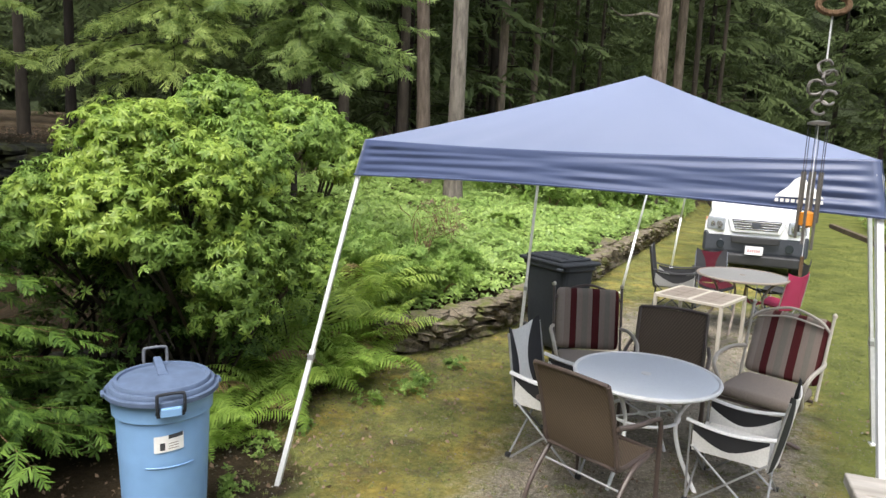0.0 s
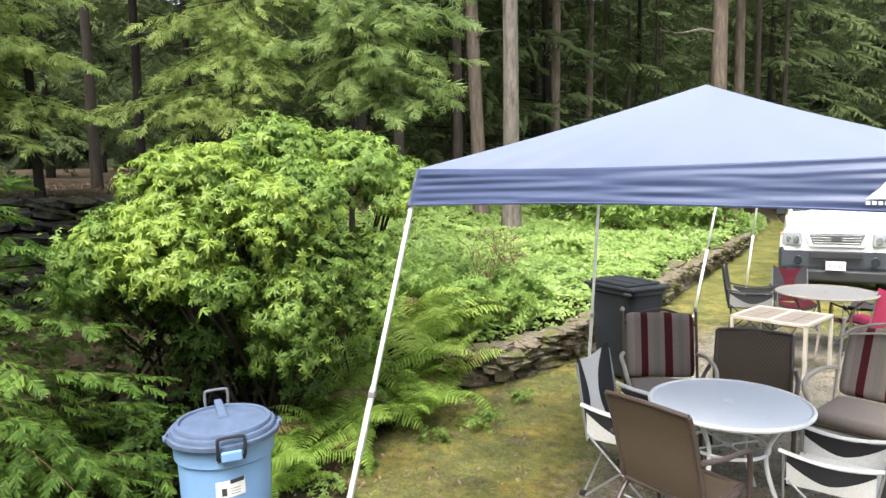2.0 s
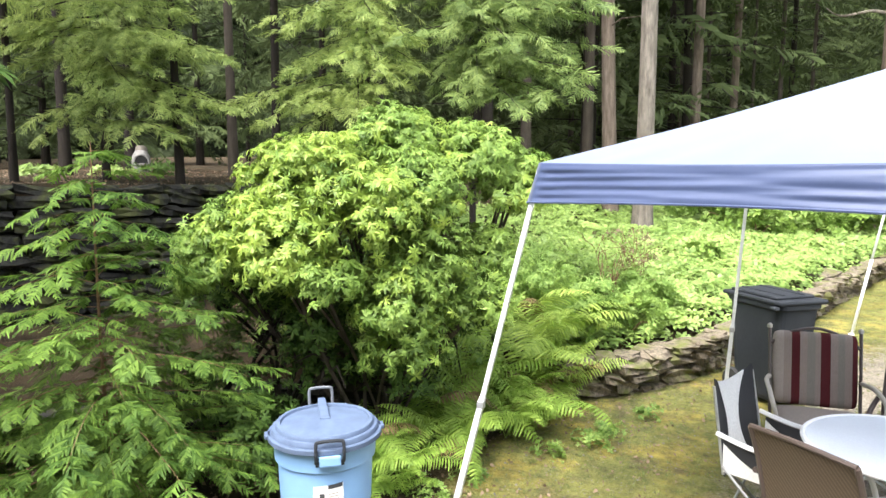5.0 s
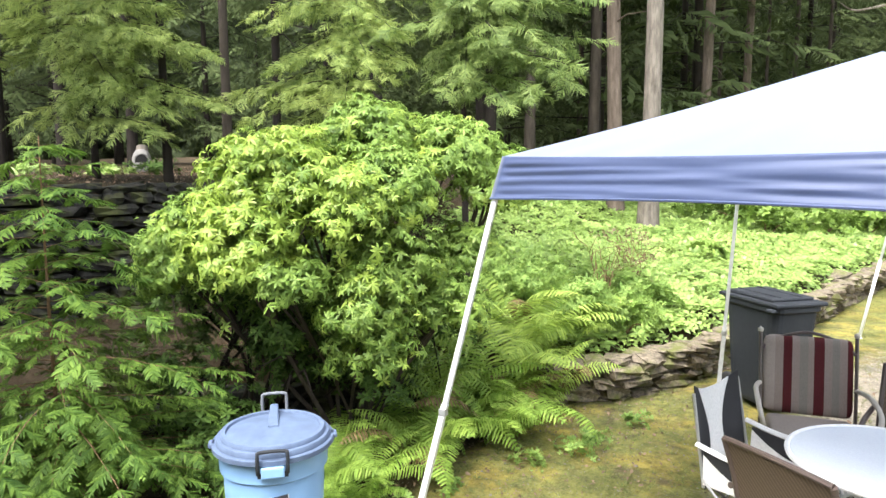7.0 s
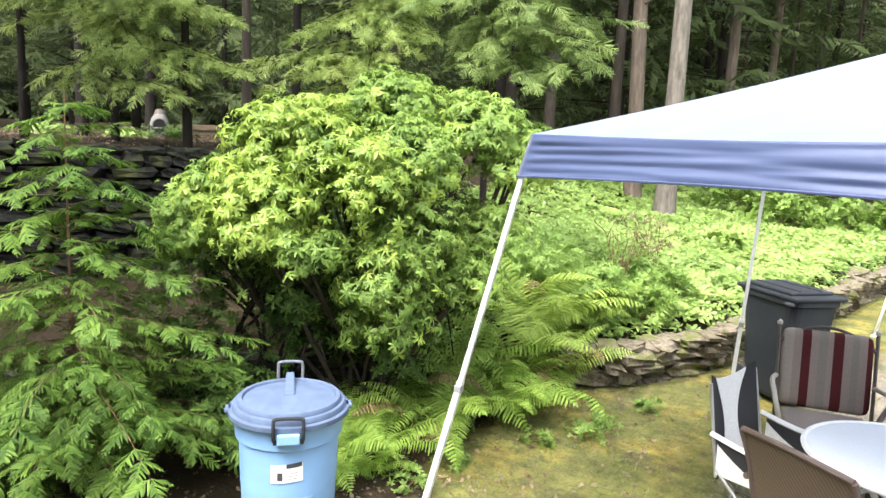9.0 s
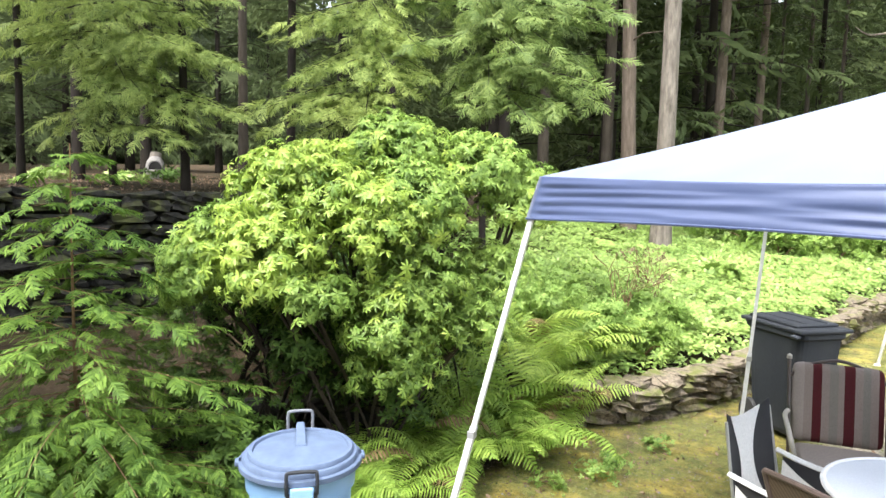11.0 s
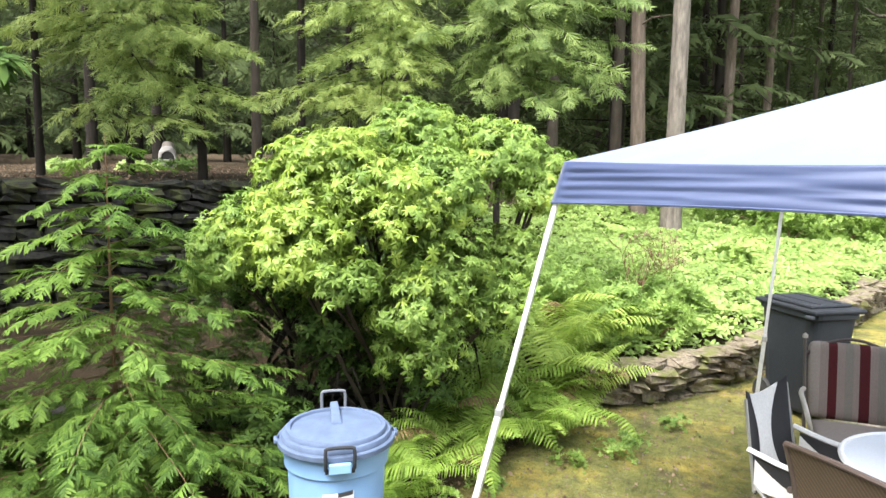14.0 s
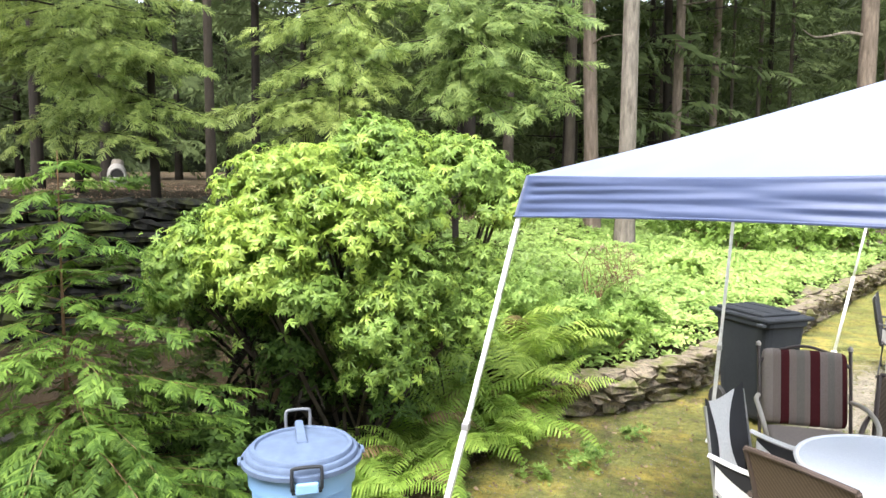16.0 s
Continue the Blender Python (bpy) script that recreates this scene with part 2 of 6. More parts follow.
GROUND = ground_material()
STONE = stone_material("fieldstone", (0.045, 0.037, 0.027), (0.235, 0.195, 0.145), 0.9)
# fieldstone copy darkened by paint for the tree and shrub shade on it
SHADE_STONE = stone_material("shaded_fieldstone", (0.006, 0.006, 0.005), (0.028, 0.027, 0.023), 0.45)
YOUNG_LAUREL = leaf_material("young_laurel_leaf", (0.13, 0.22, 0.034), (0.235, 0.35, 0.054), (0.38, 0.48, 0.095), 0.42, 0.4, 2.2, 0.35)
RHODO = leaf_material("laurel_leaf", (0.062, 0.12, 0.022), (0.145, 0.245, 0.044), (0.285, 0.405, 0.085), 0.5, 0.34, 2.2, 0.3)
LONG_LEAF = leaf_material("rhododendron_and_shade_leaf", (0.022, 0.048, 0.012), (0.05, 0.098, 0.02), (0.10, 0.17, 0.034), 0.6, 0.2, 1.2, 0.15)
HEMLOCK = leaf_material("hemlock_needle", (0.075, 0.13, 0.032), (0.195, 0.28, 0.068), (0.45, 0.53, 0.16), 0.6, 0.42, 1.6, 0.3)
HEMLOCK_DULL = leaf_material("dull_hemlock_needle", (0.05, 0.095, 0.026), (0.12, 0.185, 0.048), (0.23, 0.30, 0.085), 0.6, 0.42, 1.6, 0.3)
SAPLING = leaf_material("young_hemlock_needle", (0.024, 0.06, 0.010), (0.072, 0.145, 0.022), (0.17, 0.27, 0.042), 0.65, 0.38, 1.2, 0.25)
FERN = leaf_material("fern_leaf", (0.11, 0.205, 0.032), (0.23, 0.375, 0.06), (0.34, 0.48, 0.09), 0.6, 0.5, 1.2, 0.3)
FERN_PALE = leaf_material("pale_fern_leaf", (0.17, 0.27, 0.05), (0.30, 0.43, 0.085), (0.46, 0.58, 0.14), 0.6, 0.5, 1.2, 0.3)
FERN_DRY = leaf_material("dry_fern_leaf", (0.12, 0.08, 0.03), (0.20, 0.14, 0.055), (0.26, 0.19, 0.075), 0.6, 0.3)
WEED = leaf_material("wild_plant_leaf", (0.10, 0.19, 0.045), (0.21, 0.34, 0.08), (0.38, 0.51, 0.14), 0.6, 0.5, 1.2, 0.3)
COVER = leaf_material("pachysandra_leaf", (0.09, 0.165, 0.035), (0.225, 0.35, 0.08), (0.385, 0.50, 0.15), 0.4, 0.3)
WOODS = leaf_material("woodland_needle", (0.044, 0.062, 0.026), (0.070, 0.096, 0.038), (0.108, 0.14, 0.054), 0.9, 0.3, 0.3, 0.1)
GRASS = leaf_material("grass_blade", (0.065, 0.09, 0.018), (0.12, 0.15, 0.032), (0.19, 0.20, 0.055), 0.7, 0.3)
LITTER = leaf_material("dead_leaf", (0.06, 0.036, 0.02), (0.15, 0.092, 0.055), (0.30, 0.21, 0.135), 0.7, 0.1)
PEBBLE = leaf_material("gravel_stone", (0.07, 0.065, 0.055), (0.15, 0.137, 0.112), (0.27, 0.25, 0.21), 0.9, 0.0)
BARK_GREY = bark_material("grey_bark", (0.055, 0.046, 0.038), (0.24, 0.21, 0.18), 14.0)
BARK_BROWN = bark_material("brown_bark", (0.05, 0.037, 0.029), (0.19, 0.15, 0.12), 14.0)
# two darker copies of the brown bark, woodland shade put into their colour
BARK_SHADE = bark_material("shade_brown_bark", (0.022, 0.018, 0.014), (0.082, 0.066, 0.052))
BARK_DEEP_SHADE = bark_material("deep_shade_bark", (0.009, 0.007, 0.006), (0.030, 0.024, 0.019))
TWIG = bark_material("reddish_twig", (0.10, 0.06, 0.035), (0.26, 0.16, 0.09), 30)


# ---- the lie of the land ----
LOW_WALL = [(-14, 2.2), (-6.5, 2.7), (-4.7, 3.5), (-3.9, 4.7), (-3.2, 5.6), (-2.0, 6.6), (-0.72, 7.5), (-0.02, 8.7), (0.65, 10.6), (1.6, 14.0), (2.75, 17.9), (4.1, 22.5), (6.5, 31), (10, 44)]
HIGH_WALL = [(-16, 2.4), (-8.8, 3.2), (-6.8, 4.5), (-5.9, 5.8), (-5.2, 7.2), (-4.4, 8.6)]
BANK = HIGH_WALL + [(-3.9, 11), (-3.2, 15), (-2.0, 21), (1, 30)]


def beside(line, x, y):
    """Signed distance of points from a line of the plan: above nought on its left, with the way along it."""
    x, y = np.asarray(x, float), np.asarray(y, float)
    best, sign = np.full(x.shape, 1e9), np.zeros(x.shape)
    along, run = np.zeros(x.shape), 0.0
    for (ax, ay), (bx, by) in zip(line, line[1:]):
        dx, dy = bx - ax, by - ay
        n = math.hypot(dx, dy)
        t = np.clip(((x - ax) * dx + (y - ay) * dy) / n ** 2, 0, 1)
        d = np.hypot(x - ax - t * dx, y - ay - t * dy)
        near = d < best
        best = np.where(near, d, best)
        sign = np.where(near, np.sign(dx * (y - ay) - dy * (x - ax)), sign)
        along = np.where(near, run + t * n, along)
        run += n
    return best * sign, along


def ease(v, lo, hi):
    t = np.clip((np.asarray(v, float) - lo) / (hi - lo), 0, 1)
    return t * t * (3 - 2 * t)


def ripples(x, y):
    return 0.5 * np.sin(1.7 * x + 0.6 * y) + 0.3 * np.sin(2.9 * y - 1.1 * x + 1) + 0.2 * np.sin(5.1 * x + 4.3 * y)


def blotch(x, y, size, seed=0):
    """Smooth random patches between 0 and 1, about one size across."""
    grid = np.random.default_rng(900 + seed).random((64, 64))
    u, v = np.asarray(x, float) / size, np.asarray(y, float) / size
    i, j = np.floor(u).astype(int), np.floor(v).astype(int)
    a, b = u - i, v - j
    a, b = a * a * (3 - 2 * a), b * b * (3 - 2 * b)
    g = lambda p, q: grid[p % 64, q % 64]
    return (g(i, j) * (1 - a) + g(i + 1, j) * a) * (1 - b) + (g(i, j + 1) * (1 - a) + g(i + 1, j + 1) * a) * b


def land(x, y):
    """Height of the ground."""
    x, y = np.asarray(x, float), np.asarray(y, float)
    d, _ = beside(LOW_WALL, x, y)
    e, along = beside(BANK, x, y)
    z = 0.012 * ripples(x, y) + 0.022 * (blotch(x, y, 0.35, 2) - 0.5) * ease(np.abs(y), 40, 20) + 0.02 * np.clip(x - 5, 0, 30)
    bed = 0.37 + 0.12 * np.clip(d, 0, 6) + 0.03 * ripples(x, y)
    z = z + (bed - z) * ease(d, 0.02, 0.20)
    soft = 0.12 + 2.2 * ease(along, 15.5, 19)
    top = 2.0 + 0.024 * np.clip(e, 0, 60) + 0.05 * ripples(x * 0.6, y * 0.6)
    z = z + (top - z) * ease(e, -soft * 0.3, soft)
    return z + 0.03 * np.clip(y - 30, 0, 60)


def spread(lo, hi, fine_lo, fine_hi, step, grow=1.12):
    v = list(np.arange(fine_lo, fine_hi, step))
    s = step
    while v[-1] < hi:
        s *= grow
        v.append(v[-1] + s)
    s = step
    while v[0] > lo:
        s *= grow
        v.insert(0, v[0] - s)
    return np.array(v)


gx, gy = spread(-900, 900, -7.5, 6.5, 0.11), spread(-900, 1500, 0.5, 13.0, 0.11)
X, Y = np.meshgrid(gx, gy)
Z = land(X, Y)
Z = np.where(np.hypot(X, Y) > 150, 2.0 + 0 * Z, Z)
idx = np.arange(X.size).reshape(X.shape)
quads = np.stack([idx[:-1, :-1], idx[:-1, 1:], idx[1:, 1:], idx[1:, :-1]], -1).reshape(-1, 4)
ground_data = array_mesh("ground", np.stack([X, Y, Z], -1).reshape(-1, 3), quads)
dl = beside(LOW_WALL, X, Y)[0]
gravel_amt = ease(np.abs(X - (1.65 + 0.22 * (Y - 6))), 1.9, 0.4) * 0.85 * ease(Y, 13.0, 9.0)
lawn_amt = np.clip(ease(X - (2.0 + 0.25 * (Y - 5)), 0.0, 1.4) + 0.45 * ease(Y, 9, 14), 0, 1)
soil_amt = np.clip(ease(dl, 0.0, 0.3) + ease(X, -0.75, -1.75) * ease(Y, 7.5, 6.0) + 0.55 * ease(np.hypot(X + 1.15, (Y - 4.35) * 0.8), 0.6, 0.2), 0, 1)
cover = ground_data.color_attributes.new("cover", "FLOAT_COLOR", "POINT")
cover.data.foreach_set("color", np.stack([gravel_amt, lawn_amt, soil_amt, np.ones_like(X)], -1).astype(np.float32).ravel())
ground = link_mesh("ground", ground_data, GROUND, smooth=True)
tagged(ground, "mossy gravel yard running into lawn and woodland soil", "ground", kind="structure")


# ---- leaves ----
def leaf(length, width, fold=0.12, curl=0.15):
    """A folded leaf along y: five points, four faces."""
    v = np.array([(0, 0, 0), (-width / 2, length * 0.62, fold * width), (width / 2, length * 0.62, fold * width), (0, length, -curl * length), (0, length * 0.6, 0)])
    return v, np.array([(0, 4, 1), (1, 4, 3), (0, 2, 4), (2, 3, 4)])


def oval_leaf(length, width, curl=0.15, small=False):
    """A narrow oval leaf along y, bent down towards its tip."""
    w = width / 2
    if small:
        return np.array([(0, 0, 0), (-w, length * 0.55, 0), (w, length * 0.55, 0), (0, length, -curl * length)]), np.array([(0, 2, 1), (1, 2, 3)])
    v = np.array([(0, 0, 0), (-w * 0.85, length * 0.36, -curl * length * 0.05), (w * 0.85, length * 0.36, -curl * length * 0.05), (-w * 0.9, length * 0.70, -curl * length * 0.4), (w * 0.9, length * 0.70, -curl * length * 0.4), (0, length, -curl * length)])
    return v, np.array([(0, 2, 1), (1, 2, 4), (1, 4, 3), (3, 4, 5)])


def whorl(n, length, width, lift, seed, curl=0.2, small=False):
    """Leaves round a shoot that points along z."""
    r = np.random.default_rng(seed)
    vs, fs = [], []
    for i in range(n):
        v, f = oval_leaf(length * r.uniform(0.75, 1.15), width * r.uniform(0.8, 1.15), curl * r.uniform(0.3, 1.6), small)
        a, e = 2 * math.pi * (i + r.uniform(-0.3, 0.3)) / n, math.radians(lift + r.uniform(-18, 18))
        up = np.array([[1, 0, 0], [0, math.cos(e), -math.sin(e)], [0, math.sin(e), math.cos(e)]])
        turn = np.array([[math.cos(a), -math.sin(a), 0], [math.sin(a), math.cos(a), 0], [0, 0, 1]])
        fs.append(f + len(v) * i)
        vs.append(v @ up.T @ turn.T)
    return np.concatenate(vs), np.concatenate(fs)


def strip(vs, fs, p, d, side, length, width, sag, r, stations=4):
    """A narrow rough-edged blade from p along d, bending down by sag: two rows of points, joined by triangles."""
    k = len(vs)
    for j in range(stations):
        t = j / (stations - 1)
        w = width * (0.55, 1.0, 0.85, 0.35)[min(3, int(t * 3.99))] * r.uniform(0.75, 1.25) * 0.5
        q = p + d * length * t + np.array([0, 0, -sag * length * t * t])
        vs.extend([q - side * w + d * r.uniform(-0.012, 0.012), q + side * w])
    for j in range(stations - 1):
        a = k + 2 * j
        fs.extend([(a, a + 1, a + 3), (a, a + 3, a + 2)])


def spray(seed, coarse=False, n=8, long=0.42, width=0.062):
    """A flat feathery conifer spray, 1 long along y: side twigs like fingers, clad in needles."""
    r = np.random.default_rng(seed)
    vs, fs = [], []
    n = 9 if coarse else n
    for i in range(n):
        t = 0.05 + 0.85 * i / (n - 1)
        for s in (-1, 1):
            ln = (long * (1 - t) ** 0.7 + 0.10) * r.uniform(0.6, 1.2)
            a = math.radians(r.uniform(30, 56))
            d = np.array([s * math.sin(a), math.cos(a), r.uniform(-0.20, 0.05)])
            p0 = np.array([0, t, -0.10 * t * t])
            if coarse:
                k, w = len(vs), np.array([d[1], -d[0], 0]) * 0.026
                vs.extend([p0, p0 + d * ln * 0.8 + w + (0, 0, r.uniform(-0.12, 0.02)), p0 + d * ln * 0.5 - w * 1.5])
                fs.append((k, k + 1, k + 2))
                continue
            strip(vs, fs, p0, d, unit(np.array([d[1], -d[0], r.uniform(-0.3, 0.3)])), ln, width * r.uniform(0.8, 1.2), r.uniform(0.0, 0.35), r)
    if not coarse:
        strip(vs, fs, np.array([0, 0.02, 0]), np.array([0, 1.0, -0.05]), np.array([1.0, 0, 0]), 1.05, width, 0.10, r)
    return np.array(vs), np.array(fs)


FINE = [spray(i, False, 8, 0.44, 0.046) for i in range(5)]
FULL = [spray(30 + i, False, 8, 0.42, 0.068) for i in range(5)]
COARSE = [spray(10 + i, True) for i in range(3)]


def conifer(name, base, height, bare, count, reach, label, needles, bark, trunk_r, sprays=FINE, step=0.15, size=0.27, rise=0.15, droop=0.35, seed=1, aim=None, lean=(0, 0), lateral=0.42, twig_r=0.012, far=False, shape=0.75, tumble=0.45, tips=(), fans=3, drop=0.55, sparse=None, skew=1.0):
    """A tapered trunk with drooping limbs and flat sprays of needles. aim: (azimuth, spread) in degrees to favour one side; tips: where the lit lower limbs end; sparse: (azimuth, height) of a side where the lower limbs stay short; skew: above 1 sets more limbs low."""
    r = np.random.default_rng(seed)
    tree = thing(name, Matrix.Translation(base), label, "tree")
    bm = bmesh.new()
    spine = [Vector((lean[0] * s + 0.04 * height * 0.1 * math.sin(5 * s + seed), lean[1] * s, -0.15 + (height + 0.15) * s)) for s in [i / 10 for i in range(11)]]
    tube(bm, spine, trunk_r, 10, taper=[trunk_r * (1.25 if i == 0 else 1.0) * (1 - 0.085 * i) for i in range(11)])
    turns, places, sizes, limbs = [], [], [], []
    ends = [np.array(p) - base + r.normal(0, 0.16 if k else 0.02, 3) * (1, 1, 0.7) for p in tips for k in range(fans)]
    for b in range(count + len(ends)):
        f = (b + r.uniform(0, 0.8)) / count
        h = bare + (height * 0.985 - bare) * f ** skew
        az = b * 2.399963 + r.uniform(-0.3, 0.3)
        if aim:
            az = math.radians(aim[0] + r.uniform(-1, 1) * aim[1])
        top = (height - h) / max(height - bare, 0.1)
        ln = reach * (0.12 + 0.88 * top ** shape) * r.uniform(0.75, 1.1)
        if sparse and h < sparse[1] and math.cos(az - math.radians(sparse[0])) > 0.1:
            ln *= 0.72
        out = np.array([math.cos(az), math.sin(az), 0])
        side = np.array([-out[1], out[0], 0])
        if b >= count:
            e = ends[b - count]
            ln = math.hypot(e[0], e[1])
            h = e[2] + drop * r.uniform(0.4, 1.2)
            out = np.array([e[0] / ln, e[1] / ln, 0])
            side = np.array([-out[1], out[0], 0])
        root = np.array(spine[0].lerp(spine[-1], min(1.0, max(0, h / height))))
        root[2] = h
        up, fall = rise * r.uniform(0.2, 2.4), droop * r.uniform(0.6, 1.6)
        if b >= count:
            fall = r.uniform(0.1, 0.3)
            up = (e[2] - h) / ln + fall
        bow = r.uniform(-0.12, 0.12) * (b < count)

        def at(s):
            return root + out * ln * s + side * bow * ln * s * s + np.array([0, 0, ln * (up * s - fall * s * s)])

        limb = bm if far else bmesh.new()
        limbs.append(limb)
        way = (0, 0.5, 0.95) if far else (0, 0.25, 0.5, 0.75, 0.97)
        tube(limb, [at(s) for s in way], 0, 3 if far else 5, taper=[twig_r * max(0.25, ln / reach) * (1.6 - 1.45 * s) for s in way])
        n = max(3, int(ln / step))
        for i in range(n):
            s = 0.1 + 0.9 * (i + r.uniform(0, 0.7)) / n
            here = at(s)
            fwd = unit(at(min(s + 0.05, 1.05)) - at(s))
            for u in (-1, 1):
                l2 = lateral * ln * (1 - s) * r.uniform(0.6, 1.1) + size * 0.25
                a = math.radians(r.uniform(38, 68))
                d = unit(fwd * math.cos(a) + side * u * math.sin(a) + np.array([0, 0, r.uniform(-0.25, 0.08)]))
                m = max(1, int(l2 / (size * 0.62)))
                for j in range(m):
                    q = j / m
                    places.append(here + d * l2 * q + np.array([0, 0, -0.25 * l2 * q * q]))
                    jut = unit(d + fwd * 0.25 + np.array([0, 0, -0.45 * q - 0.12]) + r.normal(0, 0.22, 3))
                    turns.append(jut)
                    sizes.append(size * r.uniform(0.7, 1.2) * (1.0 if m == 1 or j == m - 1 else 0.85))
        places.append(at(0.98))
        turns.append(unit(at(1.0) - at(0.9)))
        sizes.append(size)
    jut = np.array(turns)
    above = np.tile([0, 0, 1.0], (len(jut), 1)) + r.normal(0, tumble, (len(jut), 3))
    v, f = strewn(sprays, frames_from(jut, above), np.array(places), np.array(sizes))
    part("trunk", bm, bark, tree, smooth=True)
    for limb in () if far else limbs:
        part("limb", limb, bark, tree)
    link_mesh("crown", array_mesh("crown", v, f), needles, tree)
    return tree


def broad_shrub(name, base, lobes, stems, label, material, n, seed, category="shrub", leafsize=0.10, leafwidth=0.028, count=9, inner=0.25, lift=22, curl=0.12, clump=0.085, young=None, young_lobes=0):
    """A shrub of leaf whorls in clumps over uneven lobes (x, y, z, rx, ry, rz) on crooked stems; the first lobes may bear young leaves."""
    r = np.random.default_rng(seed)
    bush = thing(name, Matrix.Translation(base), label, category)
    kinds = [whorl(count, leafsize, leafwidth, lift, seed + i, curl) for i in range(6)]
    lobes = np.array(lobes, float)
    lobes[:, :3] -= base
    weight = lobes[:, 3] * lobes[:, 4] + lobes[:, 4] * lobes[:, 5] + lobes[:, 3] * lobes[:, 5]
    groups = max(8, n // 13)
    home = r.choice(len(lobes), groups, p=weight / weight.sum())
    way = unit(r.normal(0, 1, (groups, 3)))
    way[:, 2] = np.where(way[:, 2] < -0.5, -way[:, 2], way[:, 2])
    mid = lobes[home, :3] + way * lobes[home, 3:] * r.uniform(0.72, 1.16, (groups, 1))
    girth = clump * r.uniform(0.6, 1.5, groups)
    which = r.integers(0, groups, n)
    d = unit(r.normal(0, 1, (n, 3)) + way[which] * 0.5 + (0, 0, 0.35))
    p = mid[which] + d * (girth[which] * r.uniform(0.75, 1.2, n))[:, None] * (1.15, 1.15, 0.8)
    deep = r.random(n) < inner
    p = np.where(deep[:, None], lobes[home[which], :3] + way[which] * lobes[home[which], 3:] * r.uniform(0.35, 0.8, (n, 1)) + r.normal(0, 0.05, (n, 3)), p)
    out = unit(d * 0.7 + way[which] * 0.5 + np.array([0, 0, 0.55]) + r.normal(0, 0.25, (n, 3)))
    spin = unit(r.normal(0, 1, (n, 3)))
    x = unit(np.cross(spin, out))
    turns = np.stack([x, np.cross(out, x), out], -1)
    sizes = r.uniform(0.65, 1.25, n)
    fresh = (home[which] < young_lobes) & (r.random(n) < 0.8) & ~deep if young else np.zeros(n, bool)
    fresh = fresh | ((r.random(groups)[which] < 0.16) & bool(young))
    for pick, tone, word in ((~fresh, material, ""), (fresh, young, "yellow-green young leaves")):
        if pick.any():
            v, f = strewn(kinds, turns[pick], p[pick], sizes[pick])
            link_mesh("leaves", array_mesh("leaves", v, f), tone, bush, word)
    for k, lobe in enumerate(lobes):
        bm = bmesh.new()
        stout = min(1.0, lobe[5] / 0.25)
        foot = Vector((r.uniform(-0.15, 0.15) * stout, r.uniform(-0.15, 0.15) * stout, -0.1 * stout))
        tip = Vector(lobe[:3])
        middle = foot.lerp(tip, 0.5) + Vector((r.uniform(-0.25, 0.25), r.uniform(-0.25, 0.25), 0.15)) * stout
        line = bent([foot, middle, tip], 5)
        tube(bm, line, 0, 7, taper=[0.022 * stout * (1 - 0.07 * i) for i in range(len(line))])
        part("stem", bm, stems, bush, smooth=True)
        for _ in range(7 if n > 1000 else 0):
            e = tip + Vector(unit(r.normal(0, 1, 3)) * lobe[3:] * 0.9)
            bm = bmesh.new()
            tube(bm, [line[int(r.integers(5, len(line)))], tip.lerp(e, 0.5) + Vector((0, 0, 0.05)), e], 0, 5, taper=[0.014, 0.009, 0.004])
            part("twig", bm, stems, bush, smooth=True)
    return bush


# ---- plants ----
LEFT_TIPS = [(-9.2, 6.4, 4.3), (-8.6, 6.5, 3.5), (-7.75, 6.4, 3.95), (-7.2, 6.4, 2.85), (-6.5, 6.3, 3.1), (-6.0, 6.4, 3.05), (-5.3, 6.7, 3.95), (-5.35, 6.5, 3.6), (-4.75, 6.7, 3.4), (-5.6, 6.5, 3.3), (-8.2, 6.4, 3.75), (-8.9, 6.2, 3.9), (-6.9, 6.3, 3.5), (-6.2, 6.4, 3.85), (-7.9, 6.4, 2.8), (-5.2, 6.5, 2.75), (-4.75, 6.8, 2.85)]
MID_TIPS = [(-4.87, 7.6, 3.86), (-4.3, 7.6, 4.05), (-3.5, 7.7, 3.95), (-2.85, 7.7, 3.62), (-2.8, 7.7, 3.28), (-3.2, 7.5, 3.23), (-3.8, 7.4, 3.42), (-4.6, 7.5, 3.30), (-5.3, 7.5, 3.08), (-3.56, 7.5, 2.92), (-4.1, 7.4, 2.95), (-4.9, 7.4, 2.75)]
RIGHT_TIPS = [(-2.5, 7.8, 3.72), (-1.8, 7.7, 3.8), (-1.1, 7.7, 3.72), (-1.15, 7.6, 3.12), (-1.5, 7.6, 2.95), (-1.9, 7.6, 3.32), (-2.25, 7.7, 3.06), (-1.55, 7.7, 3.5), (-2.4, 7.7, 4.0), (-1.2, 7.8, 3.95)]
conifer("hemlock_tree", (-7.3, 7.05, 2.0), 6.0, 2.3, 16, 2.3, "eastern hemlock with drooping feathery green branches on the terrace", HEMLOCK, BARK_DEEP_SHADE, 0.05, seed=3, step=0.12, size=0.225, droop=0.28, rise=0.16, shape=0.5, tips=LEFT_TIPS, fans=2, lateral=0.44, tumble=0.6)
conifer("hemlock_tree", (-4.3, 8.6, 1.4), 6.2, 2.9, 14, 2.2, "hemlock with drooping feathery branches above the laurel", HEMLOCK, BARK_DEEP_SHADE, 0.06, seed=5, step=0.135, size=0.22, droop=0.24, rise=0.18, shape=0.5, tips=MID_TIPS, tumble=0.6)
